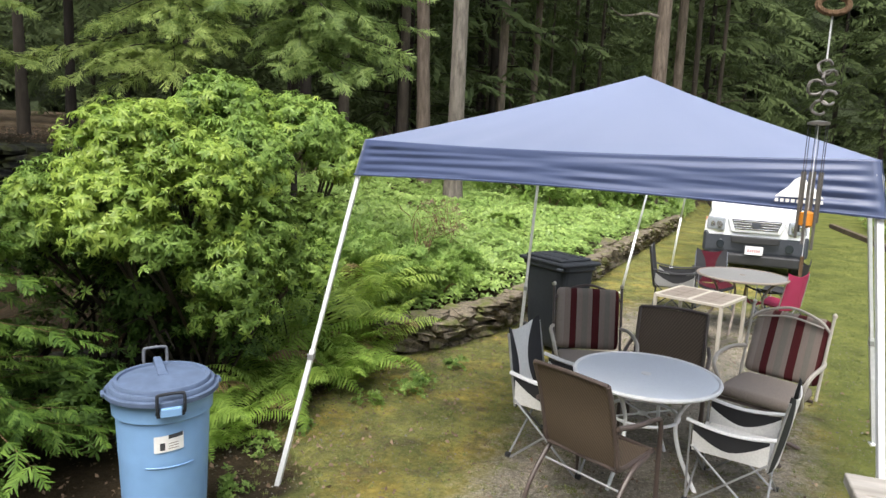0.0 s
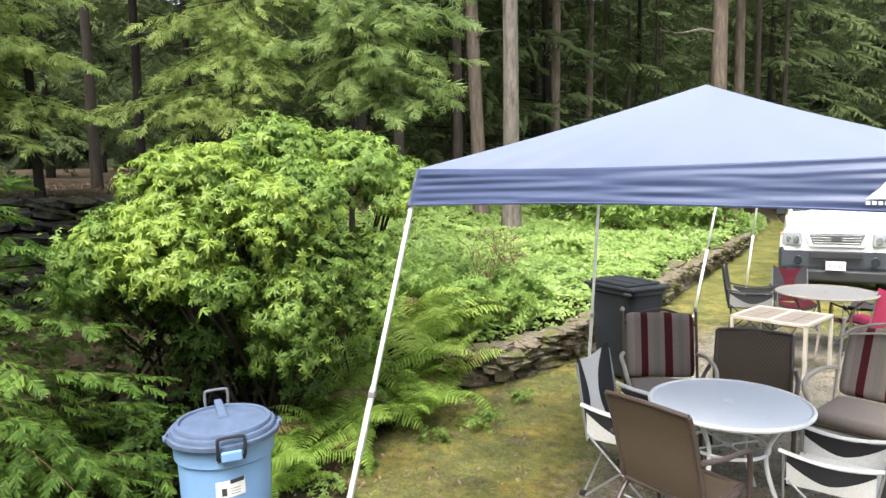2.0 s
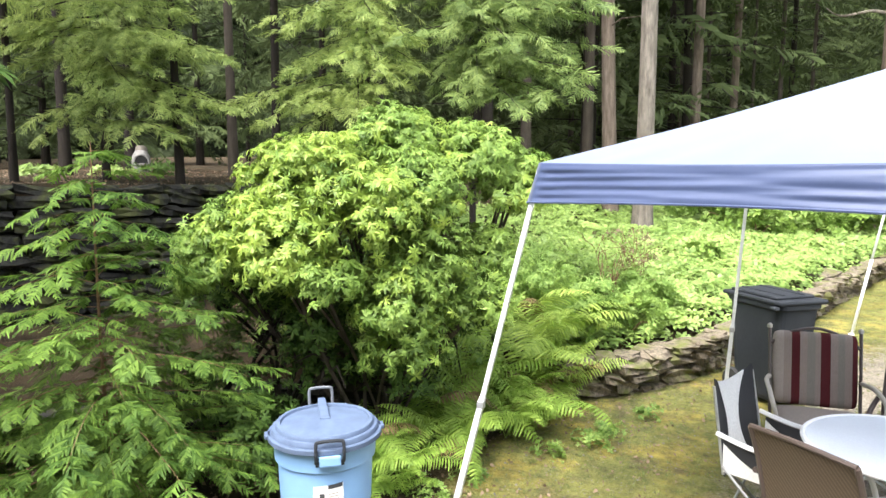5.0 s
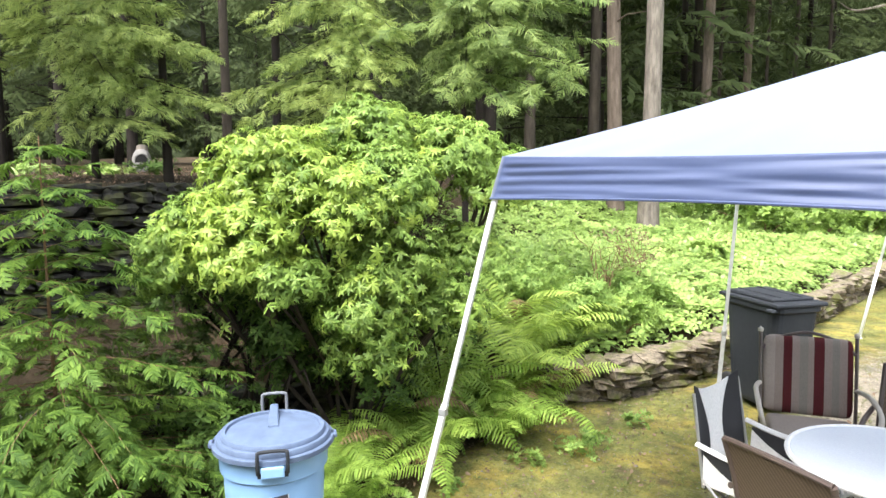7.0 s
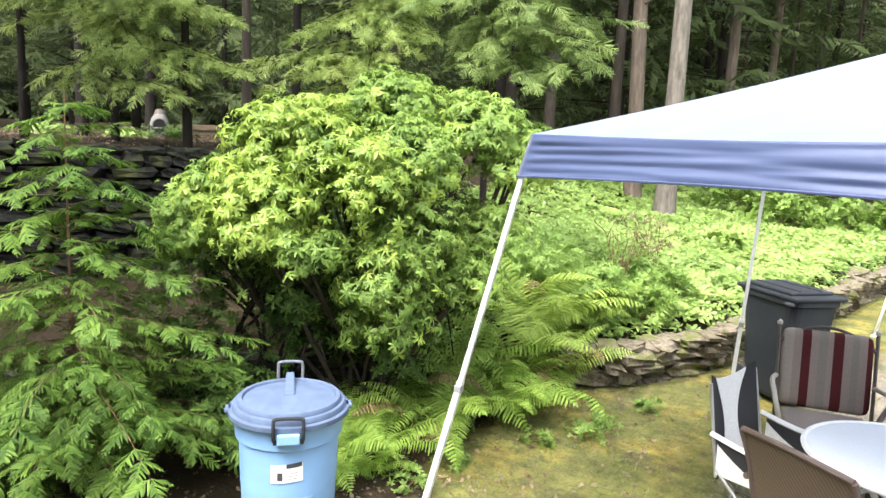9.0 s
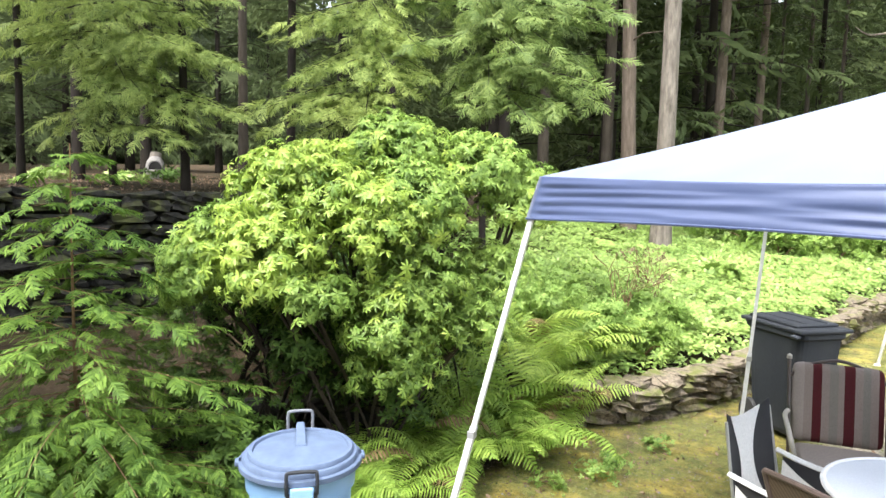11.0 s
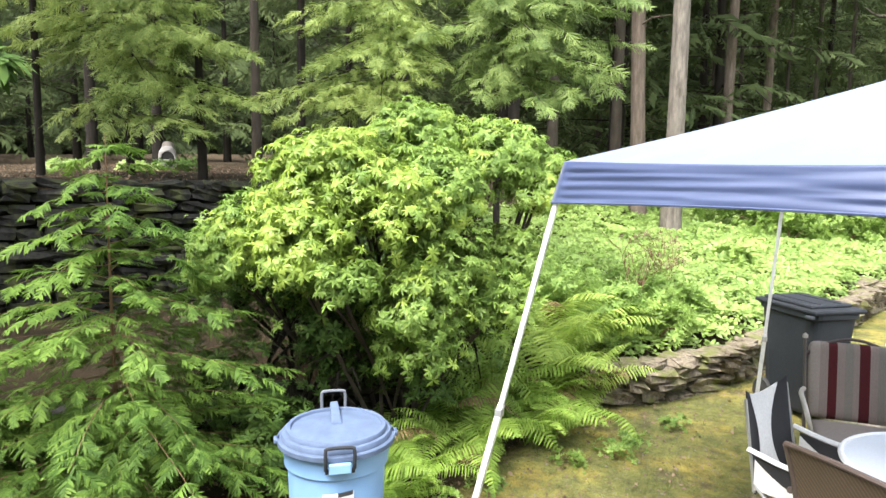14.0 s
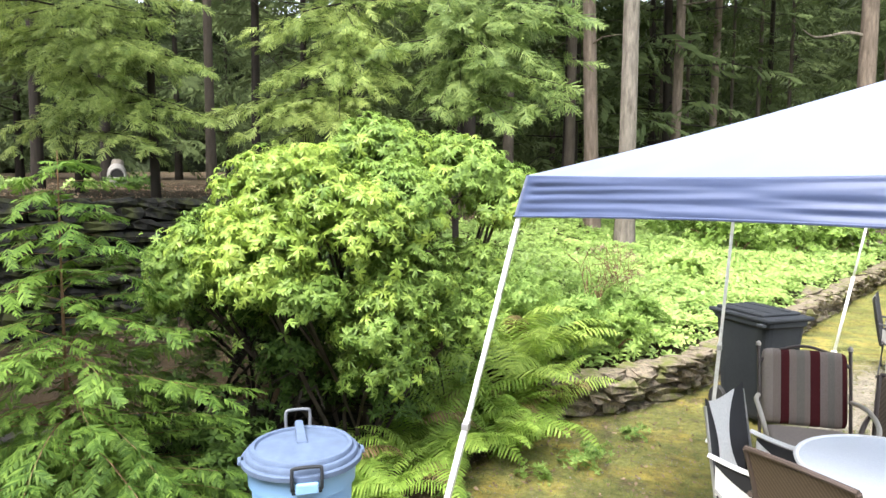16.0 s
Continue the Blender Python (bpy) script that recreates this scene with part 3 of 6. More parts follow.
conifer("hemlock_tree", (-2.8, 8.9, 0.8), 6.4, 2.7, 24, 2.0, "slender hemlock with feathery branches behind the laurel", HEMLOCK_DULL, BARK_DEEP_SHADE, 0.05, seed=15, step=0.15, size=0.25, droop=0.24, rise=0.17, shape=0.5, tips=RIGHT_TIPS, tumble=0.6)
conifer("hemlock_sapling", (-2.85, 3.62, 0.0), 2.35, 0.42, 104, 1.32, "young hemlock with bright green flat sprays beside the can", SAPLING, TWIG, 0.018, seed=8, sprays=FULL, step=0.10, size=0.15, droop=0.2, rise=0.12, twig_r=0.004, lateral=0.34, shape=1.1, tumble=0.2, sparse=(-15, 0.75), skew=2.1)
conifer("hemlock_sapling", (-3.25, 3.0, 0.0), 1.0, 0.12, 46, 0.72, "small bushy hemlock seedling with bright green sprays", SAPLING, TWIG, 0.012, seed=9, sprays=FULL, step=0.10, size=0.165, droop=0.2, rise=0.12, twig_r=0.004, lateral=0.36, shape=0.8, tumble=0.2)
broad_shrub("laurel_shrub", (-2.1, 5.6, 0.0), [
    (-2.07, 4.65, 2.06, 0.39, 0.32, 0.29), (-2.17, 4.42, 1.70, 0.36, 0.30, 0.26), (-1.76, 4.69, 1.84, 0.37, 0.30, 0.28), (-1.97, 5.55, 2.36, 0.32, 0.30, 0.24),
    (-1.44, 5.88, 2.24, 0.36, 0.33, 0.24), (-1.15, 6.05, 2.04, 0.26, 0.28, 0.23), (-1.54, 4.86, 1.28, 0.25, 0.26, 0.30), (-1.50, 5.10, 1.54, 0.27, 0.25, 0.22),
    (-2.55, 4.45, 1.62, 0.23, 0.25, 0.28), (-1.92, 4.43, 1.50, 0.26, 0.22, 0.15), (-1.65, 5.20, 2.0, 0.33, 0.30, 0.25), (-1.28, 5.87, 1.52, 0.22, 0.22, 0.17), (-1.25, 5.45, 1.20, 0.20, 0.20, 0.18), (-1.53, 4.90, 1.0, 0.20, 0.20, 0.19), (-2.82, 4.55, 1.50, 0.22, 0.25, 0.27)],
    BARK_SHADE, "large laurel shrub with glossy whorled light green leaves", RHODO, 15500, 21, leafsize=0.051, leafwidth=0.0145, count=8, inner=0.2, lift=0, curl=0.45, clump=0.095, young=YOUNG_LAUREL, young_lobes=3)
# low laurel takes the darker rhododendron leaf: deep shade put into its colour
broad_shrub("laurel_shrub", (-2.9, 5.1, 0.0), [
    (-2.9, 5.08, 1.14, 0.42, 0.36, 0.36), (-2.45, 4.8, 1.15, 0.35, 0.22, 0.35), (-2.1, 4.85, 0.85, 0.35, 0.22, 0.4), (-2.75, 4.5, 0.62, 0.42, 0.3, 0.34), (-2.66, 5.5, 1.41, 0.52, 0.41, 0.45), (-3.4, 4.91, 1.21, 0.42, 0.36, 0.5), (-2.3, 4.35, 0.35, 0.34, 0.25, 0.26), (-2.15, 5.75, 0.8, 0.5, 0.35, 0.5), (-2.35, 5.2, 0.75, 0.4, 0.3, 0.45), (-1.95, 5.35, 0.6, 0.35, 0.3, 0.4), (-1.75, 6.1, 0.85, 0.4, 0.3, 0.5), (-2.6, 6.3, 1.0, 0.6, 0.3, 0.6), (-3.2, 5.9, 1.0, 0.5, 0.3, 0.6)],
    BARK_DEEP_SHADE, "low laurel shrub under the hemlock, shade put into its leaf colour", LONG_LEAF, 5200, 25, leafsize=0.058, leafwidth=0.0175, count=7, lift=12, curl=0.22, clump=0.12, young=RHODO)
broad_shrub("rhododendron", (-4.7, 3.1, 0.1), [(-3.5, 3.4, 2.66, 0.16, 0.16, 0.16), (-4.6, 3.0, 2.2, 0.5, 0.4, 0.5)], BARK_DEEP_SHADE, "rhododendron with long dark leathery leaves at the yard's edge", LONG_LEAF, 90, 31, leafsize=0.17, leafwidth=0.045, count=8, lift=5, curl=0.25)
for i, (wx, wy, wr, wh) in enumerate([(-1.7, 8.7, 0.55, 0.65), (-0.75, 9.3, 0.35, 0.45), (-1.9, 7.9, 0.45, 0.75), (-1.15, 8.0, 0.42, 0.6), (-0.75, 8.35, 0.3, 0.4), (-1.2, 9.3, 0.4, 0.5)]):
    z0 = float(land(wx, wy))
    broad_shrub("weed_clump", (wx, wy, z0), [(wx, wy, z0 + wh * 0.55, wr, wr, wh * 0.6), (wx + 0.3, wy - 0.15, z0 + wh * 0.4, wr * 0.6, wr * 0.6, wh * 0.5)], TWIG, "leafy light green wild plants growing above the stone wall", WEED, 430, 90 + i, "wild plant", 0.07, 0.02, 7, 0.5)


def frond_mesh(seed, length=0.92):
    """An arching fern frond along y: a midrib with toothed leaflets that shorten to a hanging tip."""
    r = np.random.default_rng(seed)
    vs, fs = [], []
    n, steps = 26, 40
    first, turn, sway = radians(r.uniform(74, 92)), radians(r.uniform(70, 135)), r.uniform(-0.1, 0.1)
    line = [np.zeros(3)]
    for i in range(steps):
        a = first - turn * (i / steps) ** 1.5
        line.append(line[-1] + np.array([sway * i / steps, math.cos(a), math.sin(a)]) * length / steps)
    line = np.array(line)

    def spine(t):
        k = min(steps - 1, int(t * steps))
        return line[k] + (line[k + 1] - line[k]) * (t * steps - k)

    for i in range(n):
        t = 0.16 + 0.83 * i / n
        p, d = spine(t), unit(spine(min(1.0, t + 0.03)) - spine(t - 0.02))
        ln = 0.165 * length * math.sin(math.pi * min(1.0, 0.16 + 0.86 * t)) ** 0.75 + 0.006
        up = unit(np.cross(np.array([1.0, 0, 0]), d))
        for s in (-1, 1):
            q = unit(np.array([s, 0, 0]) + d * r.uniform(0.28, 0.45) - up * r.uniform(0.0, 0.25))
            strip(vs, fs, p, q, unit(np.cross(q, up)), ln * r.uniform(0.85, 1.1), 0.0175, 0.3, r, 4)
    for i in range(12):
        k, a, b, w = len(vs), spine(i / 12), spine((i + 1) / 12), 0.0035
        vs.extend([a - (w, 0, 0), a + (w, 0, 0), b + (w, 0, 0), b - (w, 0, 0)])
        fs.extend([(k, k + 1, k + 2), (k, k + 2, k + 3)])
    return array_mesh("frond", np.array(vs), np.array(fs))


FRONDS = [frond_mesh(i) for i in range(6)]
DRY_FROND = frond_mesh(40)
PALE_FRONDS = [frond_mesh(50 + i) for i in range(4)]
for m in FRONDS:
    m.materials.append(FERN)
for m in PALE_FRONDS:
    m.materials.append(FERN_PALE)
DRY_FROND.materials.append(FERN_DRY)
fern_spots = [(-1.75, 4.75, 0.75), (-1.95, 5.15, 0.85), (-1.72, 4.42, 0.5), (-1.48, 4.72, 0.6), (-1.6, 4.95, 0.8), (-1.5, 5.35, 0.85), (-1.4, 5.7, 0.95), (-1.2, 6.0, 0.95), (-1.05, 6.3, 0.95), (-1.75, 5.7, 1.0), (-1.55, 6.1, 1.1), (-1.3, 6.45, 1.15), (-1.2, 6.8, 1.2), (-1.45, 6.9, 1.3), (-1.75, 6.5, 1.2), (-1.0, 7.15, 1.05), (-1.25, 7.3, 1.25), (-1.55, 7.5, 1.3), (-1.0, 7.7, 0.9), (-1.5, 8.3, 0.9)]
for i, (fx, fy, fs_) in enumerate(fern_spots):
    fern = thing("fern", pose(fx, fy, float(land(fx, fy))), "clump of arching pale green fern fronds behind the wall" if fy > 6.65 else "clump of arching bright green fern fronds", "fern", "ferns by the wall")
    k = 13
    pale = fy > 6.65
    for j in range(k):
        dry = rng.random() < 0.03
        fr = new("frond", DRY_FROND if dry else PALE_FRONDS[(i + j) % 4] if pale else FRONDS[(i + j) % 6])
        fr.parent = fern
        if dry:
            tagged(fr, "brown dry frond")
        s = fs_ * rng.uniform(0.55, 1.12)
        fr.matrix_basis = pose(0, 0, 0, rng.uniform(-34, 8), rng.uniform(-28, 28), 360 * j / k + rng.uniform(-15, 15)) @ Matrix.Scale(s, 4)

# ground cover on the bank
n = 46000
py = 6.6 + 21.0 * rng.random(n) ** 1.35
px = rng.uniform(-4.2, 3.4, n) + np.clip(py - 16, 0, 20) * 0.3
d, _ = beside(LOW_WALL, px, py)
e, _ = beside(BANK, px, py)
keep = (d > 0.06) & (d < 12) & (e < 6.0) & ((px > -2.6) | (py > 9))
px, py = px[keep], py[keep]
kinds = [whorl(5, 0.078, 0.038, 10, 60 + i, 0.15, True) for i in range(5)]
out = unit(np.stack([rng.normal(0.1, 0.25, len(px)), rng.normal(-0.2, 0.25, len(px)), np.ones(len(px))], -1))
spin = unit(rng.normal(0, 1, (len(px), 3)))
ex = unit(np.cross(spin, out))
v, f = strewn(kinds, np.stack([ex, np.cross(out, ex), out], -1), np.stack([px, py, land(px, py) + rng.uniform(0.03, 0.11, len(px)) + 0.16 * blotch(px, py, 0.5, 4)], -1), rng.uniform(0.75, 1.35, len(px)) * (1 + 0.035 * np.clip(py - 10, 0, 20)))
tagged(link_mesh("ground_cover", array_mesh("ground_cover", v, f), COVER), "dense light green pachysandra covering the bank", "ground cover", kind="stuff")

# low shrubs along the back of the bank
for i, (wx, wy, wr, wh) in enumerate([(0.2, 17.6, 0.7, 0.9), (1.2, 18.6, 0.8, 0.9), (2.2, 20.2, 0.8, 0.9), (-0.8, 18.2, 0.8, 1.0), (-0.44, 13.0, 0.2, 0.28), (2.9, 22.0, 0.9, 1.0)]):
    z0 = float(land(wx, wy))
    broad_shrub("low_shrub", (wx, wy, z0), [(wx, wy, z0 + wh * 0.45, wr, wr, wh * 0.55), (wx + 0.5 * wr, wy + 0.2, z0 + wh * 0.35, wr * 0.7, wr * 0.6, wh * 0.4)], TWIG, "low dark green shrub at the back of the bank", RHODO, 260, 130 + i, "shrub", 0.13, 0.05, 7, 0.4)


def twiggy_shrub(x, y, h, seed, label, withered):
    """A thin shrub of crooked grey stems that fork, with few leaves at the ends."""
    r = np.random.default_rng(seed)
    bush = thing("twiggy_shrub", pose(x, y, float(land(x, y))), label, "shrub")
    ends = []
    for k in range(7):
        a, lean = r.uniform(0, 6.28), r.uniform(0.15, 0.5)
        o = Vector((math.cos(a), math.sin(a), 0)) * lean
        line = bent([(0, 0, -0.05), o * 0.3 * h + Vector((r.normal(0, 0.04), r.normal(0, 0.04), 0.4 * h)), o * h + Vector((0, 0, h * r.uniform(0.75, 1.1)))], 5)
        bm = bmesh.new()
        tube(bm, line, 0, 6, taper=[0.011 * (1 - 0.08 * i) for i in range(len(line))])
        part("stem", bm, TWIG, bush, "bare crooked stem")
        for _ in range(6):
            p = line[int(r.integers(4, len(line)))]
            q = p + Vector(r.normal(0, 0.14, 3)) + Vector((0, 0, 0.14))
            bm = bmesh.new()
            tube(bm, [p, p.lerp(q, 0.5) + Vector(r.normal(0, 0.02, 3)), q], 0, 4, taper=[0.005, 0.004, 0.002])
            part("twig", bm, TWIG, bush)
            ends.append(q)
    where = np.array([list(ends[int(i)]) for i in r.integers(0, len(ends), 150)]) + r.normal(0, 0.05, (150, 3))
    out = unit(r.normal(0, 0.6, (150, 3)) + (0, 0, 0.6))
    ex = unit(np.cross(unit(r.normal(0, 1, (150, 3))), out))
    v, f = strewn([whorl(4, 0.05, 0.018, 10, seed)], np.stack([ex, np.cross(out, ex), out], -1), where, r.uniform(0.5, 1.2, 150))
    link_mesh("leaves", array_mesh("leaves", v, f), LITTER if withered else WEED, bush, "few withered brown leaves" if withered else "few small green leaves")


twiggy_shrub(-0.98, 8.75, 0.85, 300, "thin grey-stemmed shrub with sparse green leaves on the bank", False)
twiggy_shrub(-0.78, 9.6, 0.75, 301, "half-dead shrub with reddish brown leaves on the bank", True)

# short grass on the yard
n = 46000
px, py = rng.uniform(-1.2, 8.5, n), 2.4 + 17 * rng.random(n) ** 1.6
d, _ = beside(LOW_WALL, px, py)
dense = 0.30 + 0.8 * ease(px - (2.2 + 0.25 * (py - 5)), 0.0, 1.4) + 0.45 * (blotch(px, py, 0.45) + 0.5 * blotch(px, py, 0.16, 1) > 0.9)
keep = (d < -0.1) & (rng.random(n) < dense)
px, py = px[keep], py[keep]
tuft_v, tuft_f = [], []
for i in range(7):
    a, w = rng.uniform(0, 6.28), 0.003
    dx, dy = math.cos(a), math.sin(a)
    tuft_v += [(-dy * w + dx * 0.01, dx * w + dy * 0.01, 0), (dy * w + dx * 0.01, -dx * w + dy * 0.01, 0), (dx * 0.03, dy * 0.03, rng.uniform(0.012, 0.032))]
    tuft_f.append((3 * i, 3 * i + 1, 3 * i + 2))
a = rng.uniform(0, 6.28, len(px))
turn = np.zeros((len(px), 3, 3))
turn[:, 0, 0], turn[:, 0, 1], turn[:, 1, 0], turn[:, 1, 1], turn[:, 2, 2] = np.cos(a), -np.sin(a), np.sin(a), np.cos(a), 1
v, f = strewn([(np.array(tuft_v), np.array(tuft_f))], turn, np.stack([px, py, land(px, py)], -1), rng.uniform(0.6, 1.3, len(px)))
tagged(link_mesh("grass", array_mesh("grass", v, f), GRASS), "short sparse yellow-green grass on the yard", "grass", kind="stuff")

# low sprigs by the ferns and at the foot of the wall
for i, (wx, wy, wr) in enumerate([(-0.55, 6.15, 0.16), (-0.42, 6.5, 0.14), (-0.75, 5.75, 0.12), (-0.2, 7.0, 0.13), (-1.25, 4.75, 0.1), (-1.15, 4.2, 0.08), (-1.15, 5.2, 0.1), (-1.5, 3.95, 0.1)]):
    z0 = float(land(wx, wy))
    broad_shrub("weed_clump", (wx, wy, z0), [(wx, wy, z0 + 0.03, wr, wr, 0.06)], TWIG, "low light green weeds growing in the moss", WEED, 70, 260 + i, "wild plant", 0.035, 0.014, 6, 0.3, clump=0.035)

# dead leaves
n = 12000
px, py = rng.uniform(-5, 3.5, n), rng.uniform(2.2, 9.5, n)
keep = (beside(LOW_WALL, px, py)[0] < 0) & (rng.random(n) < 0.25 + ease(px, 0.3, -1.0) * (0.5 + 0.5 * (blotch(px, py, 0.3, 6) > 0.5)))
px, py = px[keep], py[keep]
px = np.concatenate([px, rng.uniform(-14, -5, 5000)])
py = np.concatenate([py, rng.uniform(5, 15, 5000)])
q = unit(rng.normal(0, 1, (len(px), 3)) * (0.35, 0.35, 1))
ex = unit(np.cross(unit(rng.normal(0, 1, (len(px), 3))), q))
lv, lf = leaf(0.05, 0.03, 0.2, 0.2)
v, f = strewn([(lv, lf)], np.stack([ex, np.cross(q, ex), q], -1), np.stack([px, py, land(px, py) + 0.008], -1), rng.uniform(0.4, 1.0, len(px)))
tagged(link_mesh("leaf_litter", array_mesh("leaf_litter", v, f), LITTER), "scattered brown dead leaves on the soil", "leaf litter", kind="stuff")

n = 14000
px, py = rng.uniform(-1.5, 4.5, n), 2.3 + 9 * rng.random(n) ** 1.3
keep = beside(LOW_WALL, px, py)[0] < -0.15
px, py = px[keep], py[keep]
pv = np.array([(1, 0, 0), (-0.5, 0.8, 0.1), (-0.6, -0.7, 0), (0.1, 0.1, 0.7), (0, 0, -0.5)])
pf = np.array([(0, 1, 3), (1, 2, 3), (2, 0, 3), (1, 0, 4), (2, 1, 4), (0, 2, 4)])
a = rng.uniform(0, 6.28, len(px))
turn = np.zeros((len(px), 3, 3))
turn[:, 0, 0], turn[:, 0, 1], turn[:, 1, 0], turn[:, 1, 1], turn[:, 2, 2] = np.cos(a), -np.sin(a), np.sin(a), np.cos(a), 1
v, f = strewn([(pv, pf)], turn, np.stack([px, py, land(px, py) + 0.002], -1), rng.uniform(0.002, 0.0085, len(px)) * (1 + (rng.random(len(px)) < 0.04)))
tagged(link_mesh("gravel", array_mesh("gravel", v, f), PEBBLE), "loose grey gravel stones trodden into the moss", "gravel", kind="stuff")

# ---- the woods ----
def bole(name, x, y, r, h, bark, label, lean=(0.0, 0.0), stubs=8, seed=0, crown=8.5, spread_r=3.0):
    q = np.random.default_rng(seed)
    t = thing(name, pose(x, y, float(land(x, y))), label, "tree", "tall bare trunks")
    bm = bmesh.new()
    pts = [Vector((lean[0] * s * h + 0.03 * math.sin(4 * s + seed), lean[1] * s * h, -0.2 + (h + 0.2) * s)) for s in [i / 12 for i in range(13)]]
    tube(bm, pts, r, 14, taper=[r * (1.35 if i == 0 else 1.08 if i == 1 else 1) * (1 - 0.03 * i) for i in range(13)])
    part("trunk", bm, bark, t, smooth=True)
    for _ in range(stubs):
        z = q.uniform(2.0, h * 0.9)
        s = z / h
        a, ln = q.uniform(0, 6.28), q.uniform(0.4, 1.6)
        p = Vector((lean[0] * z, lean[1] * z, z))
        o = Vector((math.cos(a), math.sin(a), 0))
        bm = bmesh.new()
        tube(bm, [p, p + o * ln * 0.4 + Vector((0, 0, q.uniform(-0.05, 0.12))), p + o * ln + Vector((0, 0, q.uniform(-0.35, 0.2)))], 0, 5, taper=[0.025, 0.017, 0.006])
        part("dead_branch", bm, bark, t)
    juts, places, sizes = [], [], []
    for b in range(28):
        z = crown + (h - crown) * (b + 0.5) / 28
        a, ln = b * 2.4 + q.uniform(-0.4, 0.4), spread_r * (1.1 - 0.8 * (z - crown) / (h - crown)) * q.uniform(0.7, 1.1)
        o = np.array([math.cos(a), math.sin(a), 0])
        w = np.array([-o[1], o[0], 0])
        for k in range(4):
            s = (k + 0.6) / 4
            for u in (-1, 1):
                places.append(np.array([lean[0] * z, lean[1] * z, z]) + o * ln * s + np.array([0, 0, 0.1 * s - 0.35 * ln * s * s]))
                juts.append(o * 0.7 + w * u * 0.8 + np.array([0, 0, -0.25]) + q.normal(0, 0.2, 3))
                sizes.append(q.uniform(0.7, 1.2) * spread_r * 0.42)
    juts = np.array(juts)
    v, f = strewn(COARSE, frames_from(juts, np.tile([0, 0, 1.0], (len(juts), 1)) + q.normal(0, 0.3, juts.shape)), np.array(places), np.array(sizes))
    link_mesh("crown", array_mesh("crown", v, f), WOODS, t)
    return t


bole("pine_tree", -1.94, 15.85, 0.19, 15, BARK_GREY, "straight grey pine trunk with bare lower stem", (0.004, 0.0), 5, 1)
bole("pine_tree", -2.82, 16.7, 0.17, 15, BARK_BROWN, "reddish brown pine trunk leaning slightly", (-0.03, 0.0), 7, 2)
bole("pine_tree", -4.15, 19.6, 0.17, 15, BARK_DEEP_SHADE, "pine trunk behind the lit ones, shade put into its bark", (0.01, 0.0), 5, 3)
bole("pine_tree", -1.5, 21.2, 0.15, 15, BARK_BROWN, "slender brown pine trunk in the woods", (0.006, 0.0), 10, 4)
bole("pine_tree", -0.75, 24.5, 0.13, 15, BARK_BROWN, "slender brown pine trunk in the woods", (0.005, 0.0), 12, 5)
bole("pine_tree", 3.11, 22.1, 0.24, 15, BARK_BROWN, "thick straight pine trunk behind the canopy", (-0.004, 0.0), 6, 6)
bole("pine_tree", 3.94, 24.4, 0.17, 15, BARK_BROWN, "thick straight pine trunk behind the canopy", (0.0, 0.0), 4, 7)
bole("pine_tree", -3.75, 18.0, 0.13, 15, BARK_SHADE, "brown pine trunk with shade of the woods put into its bark", (0.012, 0.0), 9, 8)
bole("pine_tree", -4.65, 16.0, 0.12, 15, BARK_SHADE, "brown pine trunk with shade of the woods put into its bark", (0.01, 0.0), 9, 9)
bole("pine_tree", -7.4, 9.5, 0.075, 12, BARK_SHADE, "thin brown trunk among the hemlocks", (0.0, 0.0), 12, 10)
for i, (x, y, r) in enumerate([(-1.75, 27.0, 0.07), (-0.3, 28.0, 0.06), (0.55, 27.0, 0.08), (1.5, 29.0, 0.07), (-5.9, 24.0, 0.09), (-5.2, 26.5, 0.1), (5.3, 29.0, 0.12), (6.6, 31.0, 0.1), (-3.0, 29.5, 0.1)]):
    bole("pine_tree", x, y, r, 14, BARK_SHADE, "thin trunk far back in the woods, shade put into its bark", (0.008 * math.sin(5 * i), 0.0), 9, 60 + i, 9.5, 1.6)
bm = bmesh.new()
tube(bm, bent([(3.10, 22.05, 6.15), (2.6, 21.9, 6.27), (1.9, 21.8, 6.2), (1.55, 21.75, 6.42)], 6), 0, 6, taper=[0.05 - 0.0022 * i for i in range(19)])
dead = part("fallen_branch", bm, BARK_GREY)
tagged(dead, "bare grey broken branch caught against the thick pine", "branch")
# the last three stand out of view, added to shade the left side
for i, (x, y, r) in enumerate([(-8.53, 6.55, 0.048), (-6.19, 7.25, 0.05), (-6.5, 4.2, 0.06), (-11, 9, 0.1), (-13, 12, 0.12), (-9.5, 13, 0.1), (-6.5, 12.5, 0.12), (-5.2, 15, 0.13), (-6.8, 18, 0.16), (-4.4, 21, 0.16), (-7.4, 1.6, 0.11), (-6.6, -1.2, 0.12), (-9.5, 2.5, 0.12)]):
    bole("young_tree", x, y, r, 9, BARK_DEEP_SHADE, "thin trunk among the trees, shade put into its bark", (rng.uniform(-0.02, 0.02), 0.0), 6, 20 + i, 7.0 if i < 2 else 4.6, 1.1 if i < 2 else 2.2)

woods = []
for i in range(5):
    t = conifer("woodland_tree", (0, 0, -60.0), 13.5 + i, 0.8 + 0.5 * (i % 3), 56, 3.6 + 0.4 * (i % 2), "dark conifer in the woods behind the yard", WOODS, BARK_DEEP_SHADE, 0.14, sprays=COARSE, step=0.95, size=1.35, droop=0.32, seed=70 + i, twig_r=0.02, far=True, shape=0.5)
    woods.append(t)
spots = []
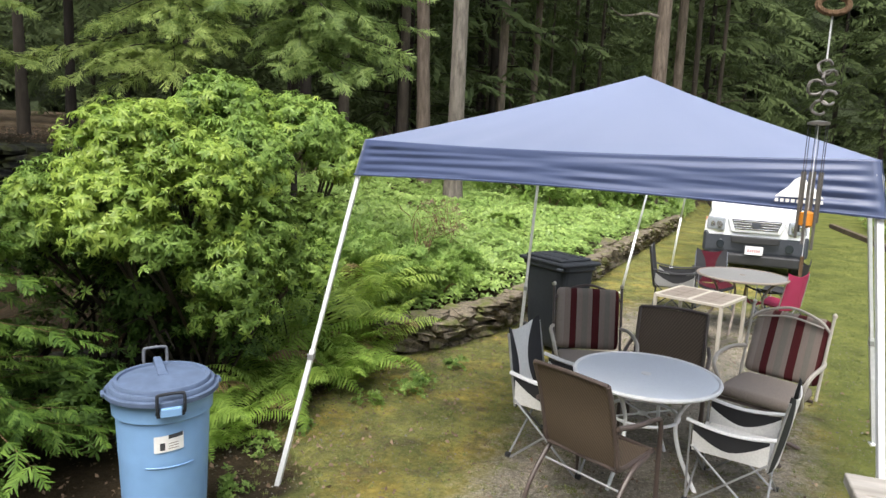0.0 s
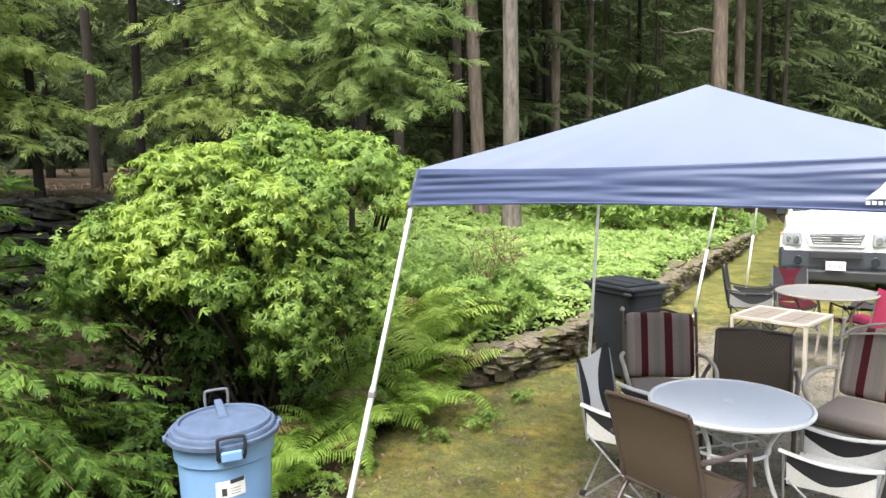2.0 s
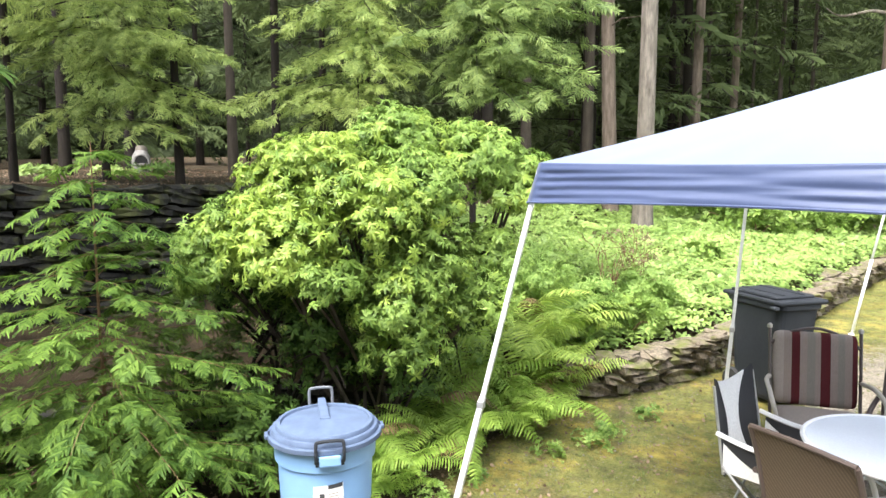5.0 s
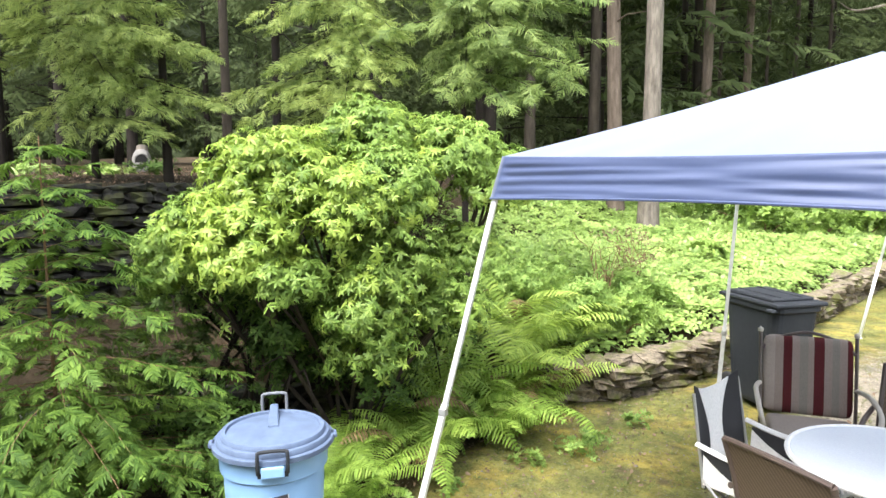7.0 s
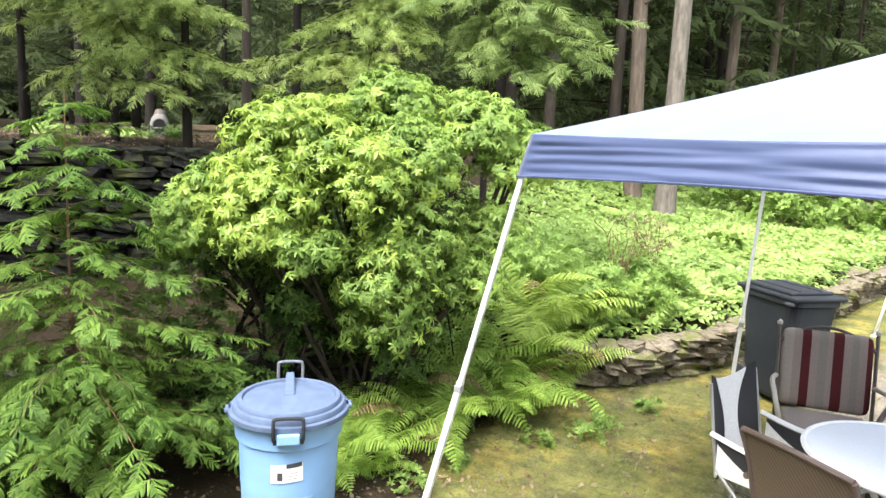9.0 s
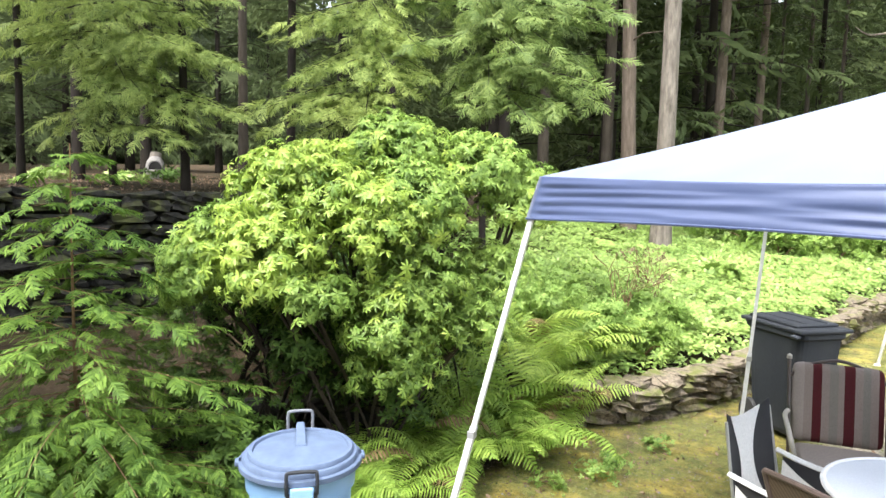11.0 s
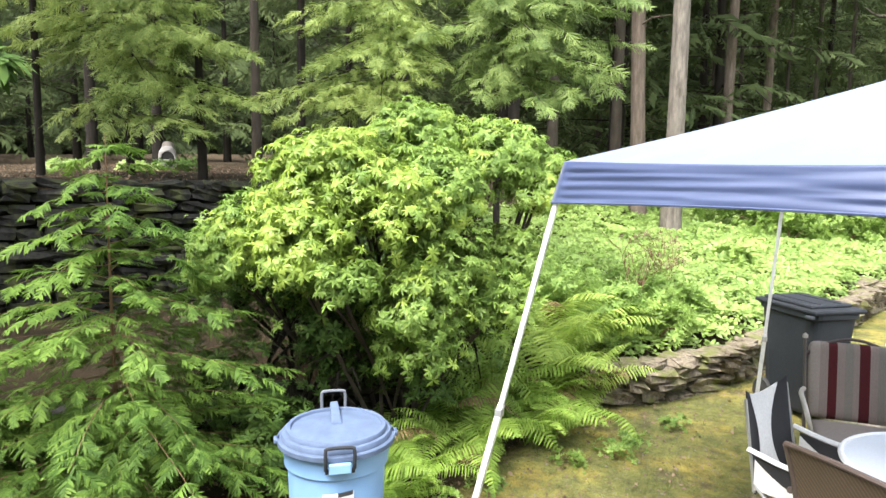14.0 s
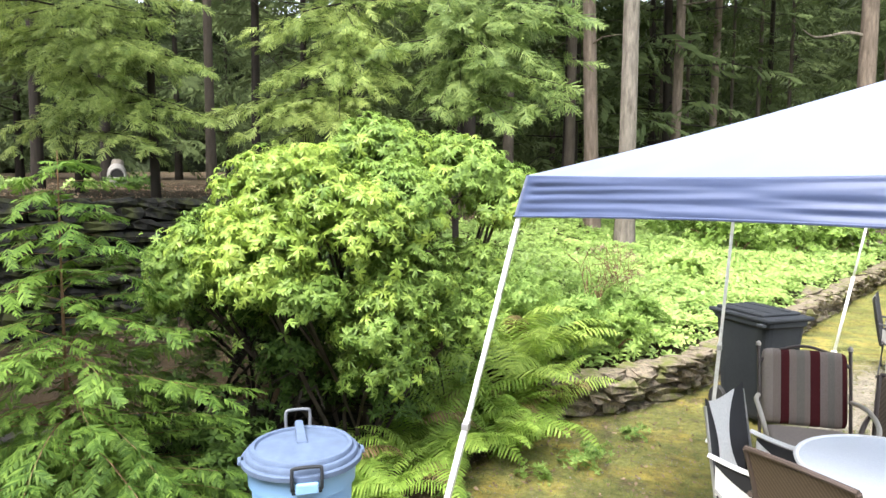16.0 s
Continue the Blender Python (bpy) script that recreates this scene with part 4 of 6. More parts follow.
for i in range(3000):
    # trees past the left edge of view are unseen, added to block sky light
    a = radians(rng.uniform(-48, 100))
    rad = rng.uniform(17, 52)
    x, y = 0.8 - rad * math.sin(a), 1 + rad * math.cos(a)
    if any(math.hypot(x - p, y - q) < 1.9 for p, q in spots):
        continue
    d = float(beside(LOW_WALL, x, y)[0])
    if -9.5 < d < 2.5 and y < 33:
        continue
    if d > 0 and rad < 20 and x > -6:
        continue
    spots.append((x, y))
spots = spots[:76] + [(14.5 + 2.3 * i + 1.2 * math.sin(7 * i), 37 + 4 * math.cos(5 * i)) for i in range(12)]
for i, (x, y) in enumerate(spots):
    m = pose(x, y, float(land(x, y)) - 0.1, 0, 0, rng.uniform(0, 360)) @ Matrix.Scale(rng.uniform(0.8, 1.25), 4)
    if i < 5:
        woods[i].matrix_world = m
    else:
        copy_thing(woods[i % 5], m).scale = m.to_scale()

# backdrop hill, added and coloured dark to block sky between the trees
n, m = 150, 26
ang = np.radians(np.linspace(-85, 140, n))
hv, top = [], 19 * (0.55 + 0.45 * ease(np.degrees(ang), -42, -10))
for j in range(m):
    s = j / (m - 1)
    rad = 56 + 16 * s + 2.2 * np.sin(23 * ang + 3 * j) + 1.5 * np.sin(57 * ang - 2 * j)
    hv.append(np.stack([-rad * np.sin(ang), rad * np.cos(ang), 1.0 + top * s + 1.1 * np.sin(31 * ang + 1.7 * j) * (s > 0)], -1))
hv = np.concatenate(hv)
hi = np.arange(n * m).reshape(m, n)
hf = np.stack([hi[:-1, :-1], hi[:-1, 1:], hi[1:, 1:], hi[1:, :-1]], -1).reshape(-1, 4)
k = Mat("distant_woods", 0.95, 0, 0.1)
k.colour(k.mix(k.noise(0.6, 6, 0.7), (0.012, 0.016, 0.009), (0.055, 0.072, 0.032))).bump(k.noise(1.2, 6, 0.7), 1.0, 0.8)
tagged(link_mesh("wooded_hill", array_mesh("wooded_hill", hv, hf), k.m), "added dark backdrop hill that blocks sky between the trees", "backdrop", kind="structure")


# ---- materials of the things ----
POLE = plain("white_painted_steel", (0.78, 0.79, 0.80), 0.35, 0.2)
WHITE_TUBE = plain("white_enamel", (0.80, 0.80, 0.79), 0.4)
CAN_BLUE = plain("blue_plastic", (0.20, 0.36, 0.60), 0.42, 0, 0.08, 8)
LID_BLUE = plain("faded_blue_plastic", (0.095, 0.13, 0.205), 0.65, 0, 0.2, 14, 0.2)
DARK_PLASTIC = plain("charcoal_plastic", (0.022, 0.025, 0.03), 0.6, 0, 0.15, 30, 0.2)
BLACK = plain("black_plastic", (0.02, 0.02, 0.022), 0.5)
STEEL = plain("grey_steel_tube", (0.42, 0.42, 0.42), 0.35, 0.6)
DULL_STEEL = plain("dull_grey_metal", (0.13, 0.14, 0.16), 0.55, 0, 0.12, 30, 0.3)
LAMP_GLASS = plain("clear_lamp_cover", (0.30, 0.32, 0.35), 0.1, 0.1)
AMBER = plain("amber_lamp_cover", (0.60, 0.30, 0.16), 0.3)
BROWN_TUBE = plain("brown_painted_tube", (0.07, 0.05, 0.042), 0.45)
CREAM_TUBE = plain("cream_painted_tube", (0.43, 0.39, 0.33), 0.5)
GREY_CLOTH = plain("grey_nylon", (0.22, 0.22, 0.21), 0.85, 0, 0.15, 80)
TAN_CLOTH = plain("taupe_cloth", (0.235, 0.195, 0.165), 0.95, 0, 0.2, 120)
WHITE_CLOTH = plain("white_nylon", (0.72, 0.71, 0.68), 0.85, 0, 0.15, 80)
BLACK_CLOTH = plain("black_nylon", (0.016, 0.016, 0.018), 0.8)
RED_CLOTH = plain("red_nylon", (0.34, 0.02, 0.075), 0.8, 0, 0.2, 80)
MAROON = plain("maroon_nylon", (0.06, 0.006, 0.012), 0.8, 0, 0.12, 30, 0.15)
CAR_WHITE = plain("white_car_paint", (0.80, 0.81, 0.83), 0.2, 0, 0.03)
CAR_GREY = plain("grey_bumper_plastic", (0.045, 0.05, 0.06), 0.55, 0, 0.12, 30, 0.3)
CHROME = plain("chrome_trim", (0.75, 0.76, 0.78), 0.2, 0.9)
PLATE = plain("white_plate", (0.75, 0.75, 0.76), 0.4)
INK = plain("dark_print", (0.04, 0.04, 0.045), 0.7)
RED_INK = plain("red_print", (0.38, 0.17, 0.17), 0.6)
LABEL = plain("paper_label", (0.75, 0.74, 0.71), 0.7)
RUBBER = plain("black_rubber", (0.02, 0.02, 0.02), 0.85)
CLAY = plain("pale_clay", (0.24, 0.228, 0.212), 0.85, 0, 0.25)
TAN_CLAY = plain("darker_tan_clay", (0.16, 0.14, 0.115), 0.9, 0, 0.25)
MOUTH_DARK = plain("mouth_dark", (0.015, 0.014, 0.013), 0.95)
SIDING = plain("pale_siding", (0.45, 0.42, 0.37), 0.8)
ORANGE = plain("orange_enamel", (0.75, 0.28, 0.03), 0.5)
BRONZE = plain("dull_bronze", (0.17, 0.155, 0.14), 0.45, 0.4)


def sling_material():
    k = Mat("brown_mesh_sling", 0.75)
    w = k.node("ShaderNodeTexWave", Vector=k.where(), Scale=27.0, Distortion=0.8, Detail=2.0)
    w.bands_direction = "DIAGONAL"
    n1 = k.noise(180, 3, at=k.where())
    c = k.mix(w.outputs["Fac"], (0.060, 0.042, 0.026), (0.115, 0.083, 0.052))
    c = k.mix(k.ramp(n1, (0.4, (0, 0, 0)), (0.7, (0.6, 0.6, 0.6))), c, (0.07, 0.045, 0.03))
    return k.colour(c).bump(w.outputs["Fac"], 0.3, 0.002).m


def stripe_material():
    """Cushion cloth: broad taupe and grey-green bands with narrow wine-red ones, across local x."""
    k = Mat("striped_cushion_cloth", 0.95, 0, 0.2)
    sep = k.n.new("ShaderNodeSeparateXYZ")
    k.l.new(k.where(), sep.inputs[0])
    add = k.node("ShaderNodeMath")
    add.operation = "ADD"
    k.l.new(sep.outputs["X"], add.inputs[0])
    add.inputs[1].default_value = 0.5
    red, tan, pale, olive = (0.075, 0.014, 0.015), (0.25, 0.20, 0.17), (0.30, 0.255, 0.22), (0.205, 0.185, 0.155)
    nd = k.ramp(add.outputs[0], (0.0, red), (0.265, tan), (0.31, olive), (0.355, tan), (0.40, red), (0.462, tan), (0.50, olive), (0.55, tan), (0.595, red), (0.65, tan), (0.70, pale))
    nd.node.color_ramp.interpolation = "CONSTANT"
    weave = k.noise(160, 3, at=k.where())
    k.colour(k.mix(1.0, nd, k.ramp(weave, (0.3, (0.75, 0.75, 0.75)), (0.7, (1, 1, 1))), "MULTIPLY"))
    return k.bump(weave, 0.3, 0.003).m


def tabletop_material():
    k = Mat("frosted_tabletop", 0.28)
    n1, n2 = k.noise(140, 4), k.noise(4, 3)
    k.colour(k.mix(k.ramp(n2, (0.35, (0, 0, 0)), (0.7, (0.5, 0.5, 0.5))), k.ramp(n1, (0.3, (0.60, 0.64, 0.70)), (0.7, (0.72, 0.76, 0.80))), (0.63, 0.66, 0.70)))
    return k.bump(n1, 0.15, 0.002).m


def canopy_material(name, low, high, glow, through=(0.14, 0.21, 0.50), amount=0.15):
    k = Mat(name, 0.42, 0, 0.7)
    n1, n2 = k.noise(250, 3, at=k.where()), k.noise(1.6, 3, at=k.where())
    c = k.mix(k.ramp(n2, (0.35, (0, 0, 0)), (0.7, (0.5, 0.5, 0.5))), low, high)
    k.colour(c).bump(n1, 0.08, 0.001)
    k.b.inputs["Sheen Weight"].default_value = glow
    k.b.inputs["Sheen Roughness"].default_value = 0.4
    return k.see_through(through, amount).m


def wood_material():
    k = Mat("weathered_grey_wood", 0.85, 0, 0.2)
    n1 = k.noise(14, 6, 0.6, k.where(), (0.12, 1, 1))
    n2 = k.noise(5, 4, at=k.where())
    k.colour(k.mix(k.ramp(n2, (0.4, (0, 0, 0)), (0.7, (0.5, 0.5, 0.5))), k.ramp(n1, (0.3, (0.19, 0.17, 0.15)), (0.7, (0.42, 0.39, 0.35))), (0.30, 0.29, 0.26)))
    return k.bump(n1, 0.5, 0.006).m


def glass_material():
    k = Mat("tinted_glass", 0.05)
    k.colour((0.02, 0.025, 0.03))
    return k.m


SLING, STRIPES, TOP, WOOD, GLASS = sling_material(), stripe_material(), tabletop_material(), wood_material(), glass_material()
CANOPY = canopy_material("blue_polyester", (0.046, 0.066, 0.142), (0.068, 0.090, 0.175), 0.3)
# roof: paler copy of the valance blue, with sky light painted into it
ROOF_CLOTH = canopy_material("skylit_blue_polyester", (0.20, 0.24, 0.38), (0.23, 0.27, 0.41), 0.5, (0.43, 0.47, 0.60), 0.33)
TILE = plain("brown_table_tile", (0.21, 0.175, 0.145), 0.5, 0, 0.2, 40)
STONE_TOP = plain("pale_stone_top", (0.18, 0.178, 0.17), 0.4, 0, 0.15, 40)


# ---- canopies ----
def canopy(corners, feet, eave, peak, drop, label, logo=False, seed=1):
    """A pop-up shade: four slanting legs, a pyramid of cloth and a wrinkled valance. corners and feet in order round."""
    r = np.random.default_rng(seed)
    mid = sum((Vector((x, y, 0)) for x, y in corners), Vector()) / 4
    shade = thing("canopy_shelter", Matrix.Translation(mid), label, "canopy", "pop-up canopies")
    c = [Vector((x, y, 0)) - mid for x, y in corners]
    f = [Vector((x, y, 0)) - mid for x, y in feet]
    top = Vector((0, 0, peak))
    n = 26
    bm = bmesh.new()
    for i in range(4):
        a, b = c[i] + Vector((0, 0, eave)), c[(i + 1) % 4] + Vector((0, 0, eave))
        rows = []
        for k in range(15):
            s = k / 14
            row = []
            for j in range(n + 1):
                p = a.lerp(b, j / n).lerp(top, s)
                sag = -0.055 * math.sin(math.pi * s) * (0.25 + 0.75 * math.sin(math.pi * j / n))
                wrinkle = 0.006 * math.sin(14 * j / n * 3.1 + seed) * (1 - s) ** 3
                row.append(bm.verts.new(p + Vector((0, 0, sag + wrinkle - 0.02 * math.sin(math.pi * j / n) * (1 - s) ** 4))))
            rows.append(row)
        for k in range(14):
            for j in range(n):
                bm.faces.new((rows[k][j], rows[k][j + 1], rows[k + 1][j + 1], rows[k + 1][j]))
    bmesh.ops.remove_doubles(bm, verts=bm.verts, dist=0.0005)
    part("roof", bm, ROOF_CLOTH, shade, "pale blue roof cloth, sky light put into its colour", smooth=True)
    for i in range(4):
        a, b = c[i], c[(i + 1) % 4]
        out = Vector(((b - a).y, -(b - a).x, 0)).normalized()
        m = 90
        ph = r.uniform(0, 6, 6)
        grid = []
        for k in range(24):
            s = k / 23
            row = []
            for j in range(m + 1):
                t = j / m
                edge = max(math.exp(-t * 7), math.exp(-(1 - t) * 7)) * min(1.0, 30 * t, 30 * (1 - t))
                wave = float(blotch(t * (b - a).length / 0.5 + 9 * i, s * drop / 0.030, 1.0, 10)) - 0.5
                crease = float(blotch(t * (b - a).length / 0.22 + 9 * i, s * drop / 0.014, 1.0, 11)) - 0.5
                fold = 0.0095 * math.sin(29 * s + 6 * t + ph[0]) * edge + 0.017 * wave + 0.0055 * crease
                z = eave + 0.006 - drop * s * (1 - 0.12 * math.sin(math.pi * t)) - 0.02 * math.sin(math.pi * t) * (1 - s) ** 2
                p = (a + a.normalized() * 0.06 * s).lerp(b + b.normalized() * 0.06 * s, t) + out * (0.004 + fold * min(1, 4 * s) * min(1.0, 25 * t, 25 * (1 - t))) + Vector((0, 0, z))
                row.append(p)
            grid.append(row)
        bm = bmesh.new()
        sheet(bm, grid, 0.002)
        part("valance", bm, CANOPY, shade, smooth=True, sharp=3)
        bm = bmesh.new()
        tube(bm, [p + out * 0.002 for p in grid[-1]], 0.006, 6)
        part("hem", bm, CANOPY, shade, smooth=True)
    for i in range(4):
        leg_top, foot = c[i] * 1.0 + Vector((0, 0, eave - 0.05)), f[i]
        bm = bmesh.new()
        tube(bm, [leg_top, leg_top.lerp(foot, 0.62)], 0.017, 4)
        upper = part("leg", bm, POLE, shade)
        bm = bmesh.new()
        tube(bm, [leg_top.lerp(foot, 0.58), foot + Vector((0, 0, 0.008))], 0.0215, 4)
        part("lower_tube", bm, POLE, upper)
        bm = bmesh.new()
        box(bm, foot + Vector((-0.03, -0.03, -0.012)), foot + Vector((0.03, 0.03, 0.012)), 0.003)
        part("foot_plate", bm, POLE, upper)
        bm = bmesh.new()
        q = leg_top.lerp(foot, 0.60)
        box(bm, q - Vector((0.02, 0.02, 0.02)), q + Vector((0.02, 0.02, 0.02)), 0.004)
        part("slider", bm, STEEL, upper)
        nxt = c[(i + 1) % 4] * 0.94 + Vector((0, 0, eave - 0.05))
        leg_top = c[i] * 0.94 + Vector((0, 0, eave - 0.05))
        low, low2 = leg_top.lerp(foot, 0.06), nxt.lerp(f[(i + 1) % 4], 0.06)
        for p, q in ((leg_top + Vector((0, 0, 0.02)), low2), (low, nxt + Vector((0, 0, 0.02)))):
            bm = bmesh.new()
            tube(bm, [p, p.lerp(q, 0.5), q], 0.009, 6)
            part("truss_bar", bm, POLE, shade)
        bm = bmesh.new()
        tube(bm, [leg_top, leg_top.lerp(top, 0.5) - Vector((0, 0, 0.06)), top - Vector((0, 0, 0.04))], 0.010, 6)
        part("rafter", bm, POLE, shade)
    if logo:
        a, b = c[3], c[0]
        if logo == "front":
            a, b = c[0], c[1]
        d = (b - a).normalized()
        out = Vector((d.y, -d.x, 0))
        o = a.lerp(b, 0.905) + out * 0.022
        up = Vector((0, 0, 1))
        bm = bmesh.new()
        pts = [(-0.115, -0.155), (-0.085, -0.125), (-0.06, -0.105), (-0.035, -0.07), (-0.01, -0.055), (0.015, -0.062), (0.035, -0.085), (0.06, -0.10), (0.095, -0.135), (0.115, -0.155)]
        bm.faces.new([bm.verts.new(o + d * x * 0.75 + out * 0.2 * (0.03 - 0.8 * z) + up * (eave - 0.03 + 0.8 * z)) for x, z in pts])
        part("emblem", bm, WHITE_CLOTH, shade, "white mountain-shaped emblem")
        bm = bmesh.new()
        for x in np.linspace(-0.086, 0.072, 9):
            box(bm, (0, 0, 0), (0.013, 0.001, 0.013), 0, Matrix.Translation(o + d * x + out * 0.034 + up * (eave - 0.175)) @ Matrix(((d.x, out.x, 0, 0), (d.y, out.y, 0, 0), (0, 0, 1, 0), (0, 0, 0, 1))))
        part("emblem_bars", bm, WHITE_CLOTH, shade)
    return shade


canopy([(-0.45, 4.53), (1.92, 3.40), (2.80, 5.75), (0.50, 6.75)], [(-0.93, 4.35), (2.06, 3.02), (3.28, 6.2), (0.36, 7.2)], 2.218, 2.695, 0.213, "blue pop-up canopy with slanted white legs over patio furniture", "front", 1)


def leaning_pole(foot, top):
    p = thing("pole", pose(foot[0], foot[1], float(land(*foot))), "slender white pole leaning slightly on the lawn", "pole", "white poles")
    lean = Vector((top[0] - foot[0], top[1] - foot[1], 2.2))
    bm = bmesh.new()
    tube(bm, [lean * 0.42, lean], 0.016, 8)
    part("upper_tube", bm, POLE, p, smooth=True)
    bm = bmesh.new()
    tube(bm, [Vector((0, 0, -0.02)), lean * 0.46], 0.02, 8)
    part("lower_tube", bm, POLE, p, smooth=True)
    bm = bmesh.new()
    box(bm, (-0.035, -0.035, -0.012), (0.035, 0.035, 0.012), 0.003)
    part("foot_plate", bm, POLE, p)


leaning_pole((1.66, 11.32), (2.05, 11.49))
leaning_pole((2.8, 14.15), (2.95, 13.75))


# ---- refuse can ----
def refuse_can(x, y):
    can = thing("refuse_can", pose(x, y, float(land(x, y)) + 0.02, 0, 0, 41), "light blue round plastic refuse can with its lid clamped on", "trash can")
    bm = bmesh.new()
    lathe(bm, [(0.202, -0.03), (0.212, 0.015), (0.222, 0.2), (0.232, 0.46), (0.234, 0.475), (0.234, 0.49), (0.242, 0.70), (0.258, 0.712), (0.263, 0.80), (0.27, 0.808), (0.272, 0.835), (0.262, 0.838), (0.25, 0.83)], 48)
    body = part("body", bm, CAN_BLUE, can, smooth=True)
    for z, h in ((0.655, 0.008), (0.46, 0.008)):
        bm = bmesh.new()
        arc = [(0.236 * math.cos(a), 0.236 * math.sin(a), z) for a in np.linspace(radians(-120), radians(-60), 12)]
        tube(bm, arc, h * 0.4, 6)
        part("moulded_rib", bm, CAN_BLUE, body)
    bm = bmesh.new()
    lathe(bm, [(0.278, 0.812), (0.291, 0.814), (0.292, 0.836), (0.288, 0.840), (0.272, 0.840), (0.270, 0.862), (0.266, 0.866), (0.250, 0.866), (0.248, 0.884), (0.244, 0.888), (0.226, 0.888), (0.222, 0.876), (0.15, 0.889), (0.07, 0.896), (0.002, 0.899)], 64)
    lid = part("lid", bm, LID_BLUE, can, "faded slate-blue lid", smooth=True)
    bm = bmesh.new()
    box(bm, (-0.021, -0.03, 0.888), (0.021, 0.235, 0.921), 0.008)
    for v in bm.verts:
        v.co.x *= 1.0 + 0.35 * max(0.0, (0.05 - v.co.y) / 0.08)
        v.co.z += 0.03 * max(0.0, v.co.y - 0.1) - (0.014 if v.co.y < 0.0 and v.co.z > 0.9 else 0)
    part("grip_bar", bm, LID_BLUE, lid)
    for s in (-1, 1):
        bm = bmesh.new()
        box(bm, (min(s * 0.27, s * 0.306), -0.032, 0.815), (max(s * 0.27, s * 0.306), 0.032, 0.84), 0.008)
        part("lid_ear", bm, LID_BLUE, lid)
        bm = bmesh.new()
        y0 = s * -0.30
        loop = [(-0.066, y0 * 0.93, 0.775), (-0.066, y0, 0.80), (-0.066, y0 * 0.99, 0.868), (-0.052, y0 * 0.97, 0.882), (0.052, y0 * 0.97, 0.882), (0.066, y0 * 0.99, 0.868), (0.066, y0, 0.80), (0.066, y0 * 0.93, 0.775)]
        if s < 0:
            loop = [(-0.06, y0 * 0.93, 0.78), (-0.062, y0 * 0.97, 0.86), (-0.062, y0 * 0.99, 0.940), (-0.045, y0 * 0.99, 0.958), (0.045, y0 * 0.99, 0.958), (0.062, y0 * 0.99, 0.940), (0.062, y0 * 0.97, 0.86), (0.06, y0 * 0.93, 0.78)]
        tube(bm, bent(loop, 4), 0.0085, 8)
        part("clasp_handle", bm, DARK_PLASTIC if s > 0 else DULL_STEEL, can, "dark plastic clamping handle" if s > 0 else "raised grey handle", smooth=True)
        bm = bmesh.new()
        tube(bm, [(-0.068, y0 * 0.93, 0.768), (0.068, y0 * 0.93, 0.768)], 0.013, 8)
        part("clasp_pin", bm, DARK_PLASTIC, can)
        bm = bmesh.new()
        box(bm, (-0.052, y0 * 0.985 - 0.012, 0.76), (0.052, y0 * 0.985 + 0.012, 0.812), 0.008)
        part("clasp_pad", bm, CAN_BLUE, can)

    def curved(a0, a1, z0, z1, r, slant=0.0):
        b = bmesh.new()
        cols = []
        for i in range(9):
            a = radians(a0 + (a1 - a0) * i / 8)
            cols.append([b.verts.new((r * math.cos(a), r * math.sin(a), z + slant * i / 8)) for z in (z0, z1)])
        for p, q in zip(cols, cols[1:]):
            b.faces.new((p[0], q[0], q[1], p[1]))
        return b

    paper = part("paper_label", curved(-109, -74, 0.545, 0.635, 0.2415, 0.012), LABEL, can, "torn white paper label")
    part("label_print", curved(-102, -96, 0.56, 0.60, 0.2425), INK, paper)
    part("label_band", curved(-92, -75, 0.62, 0.642, 0.2425, 0.008), INK, paper)
    for i in range(3):
        part("label_line", curved(-92, -80, 0.565 + 0.014 * i, 0.569 + 0.014 * i, 0.2425, 0.004), TAN_CLOTH, paper)
    return can


refuse_can(-1.33, 3.76)


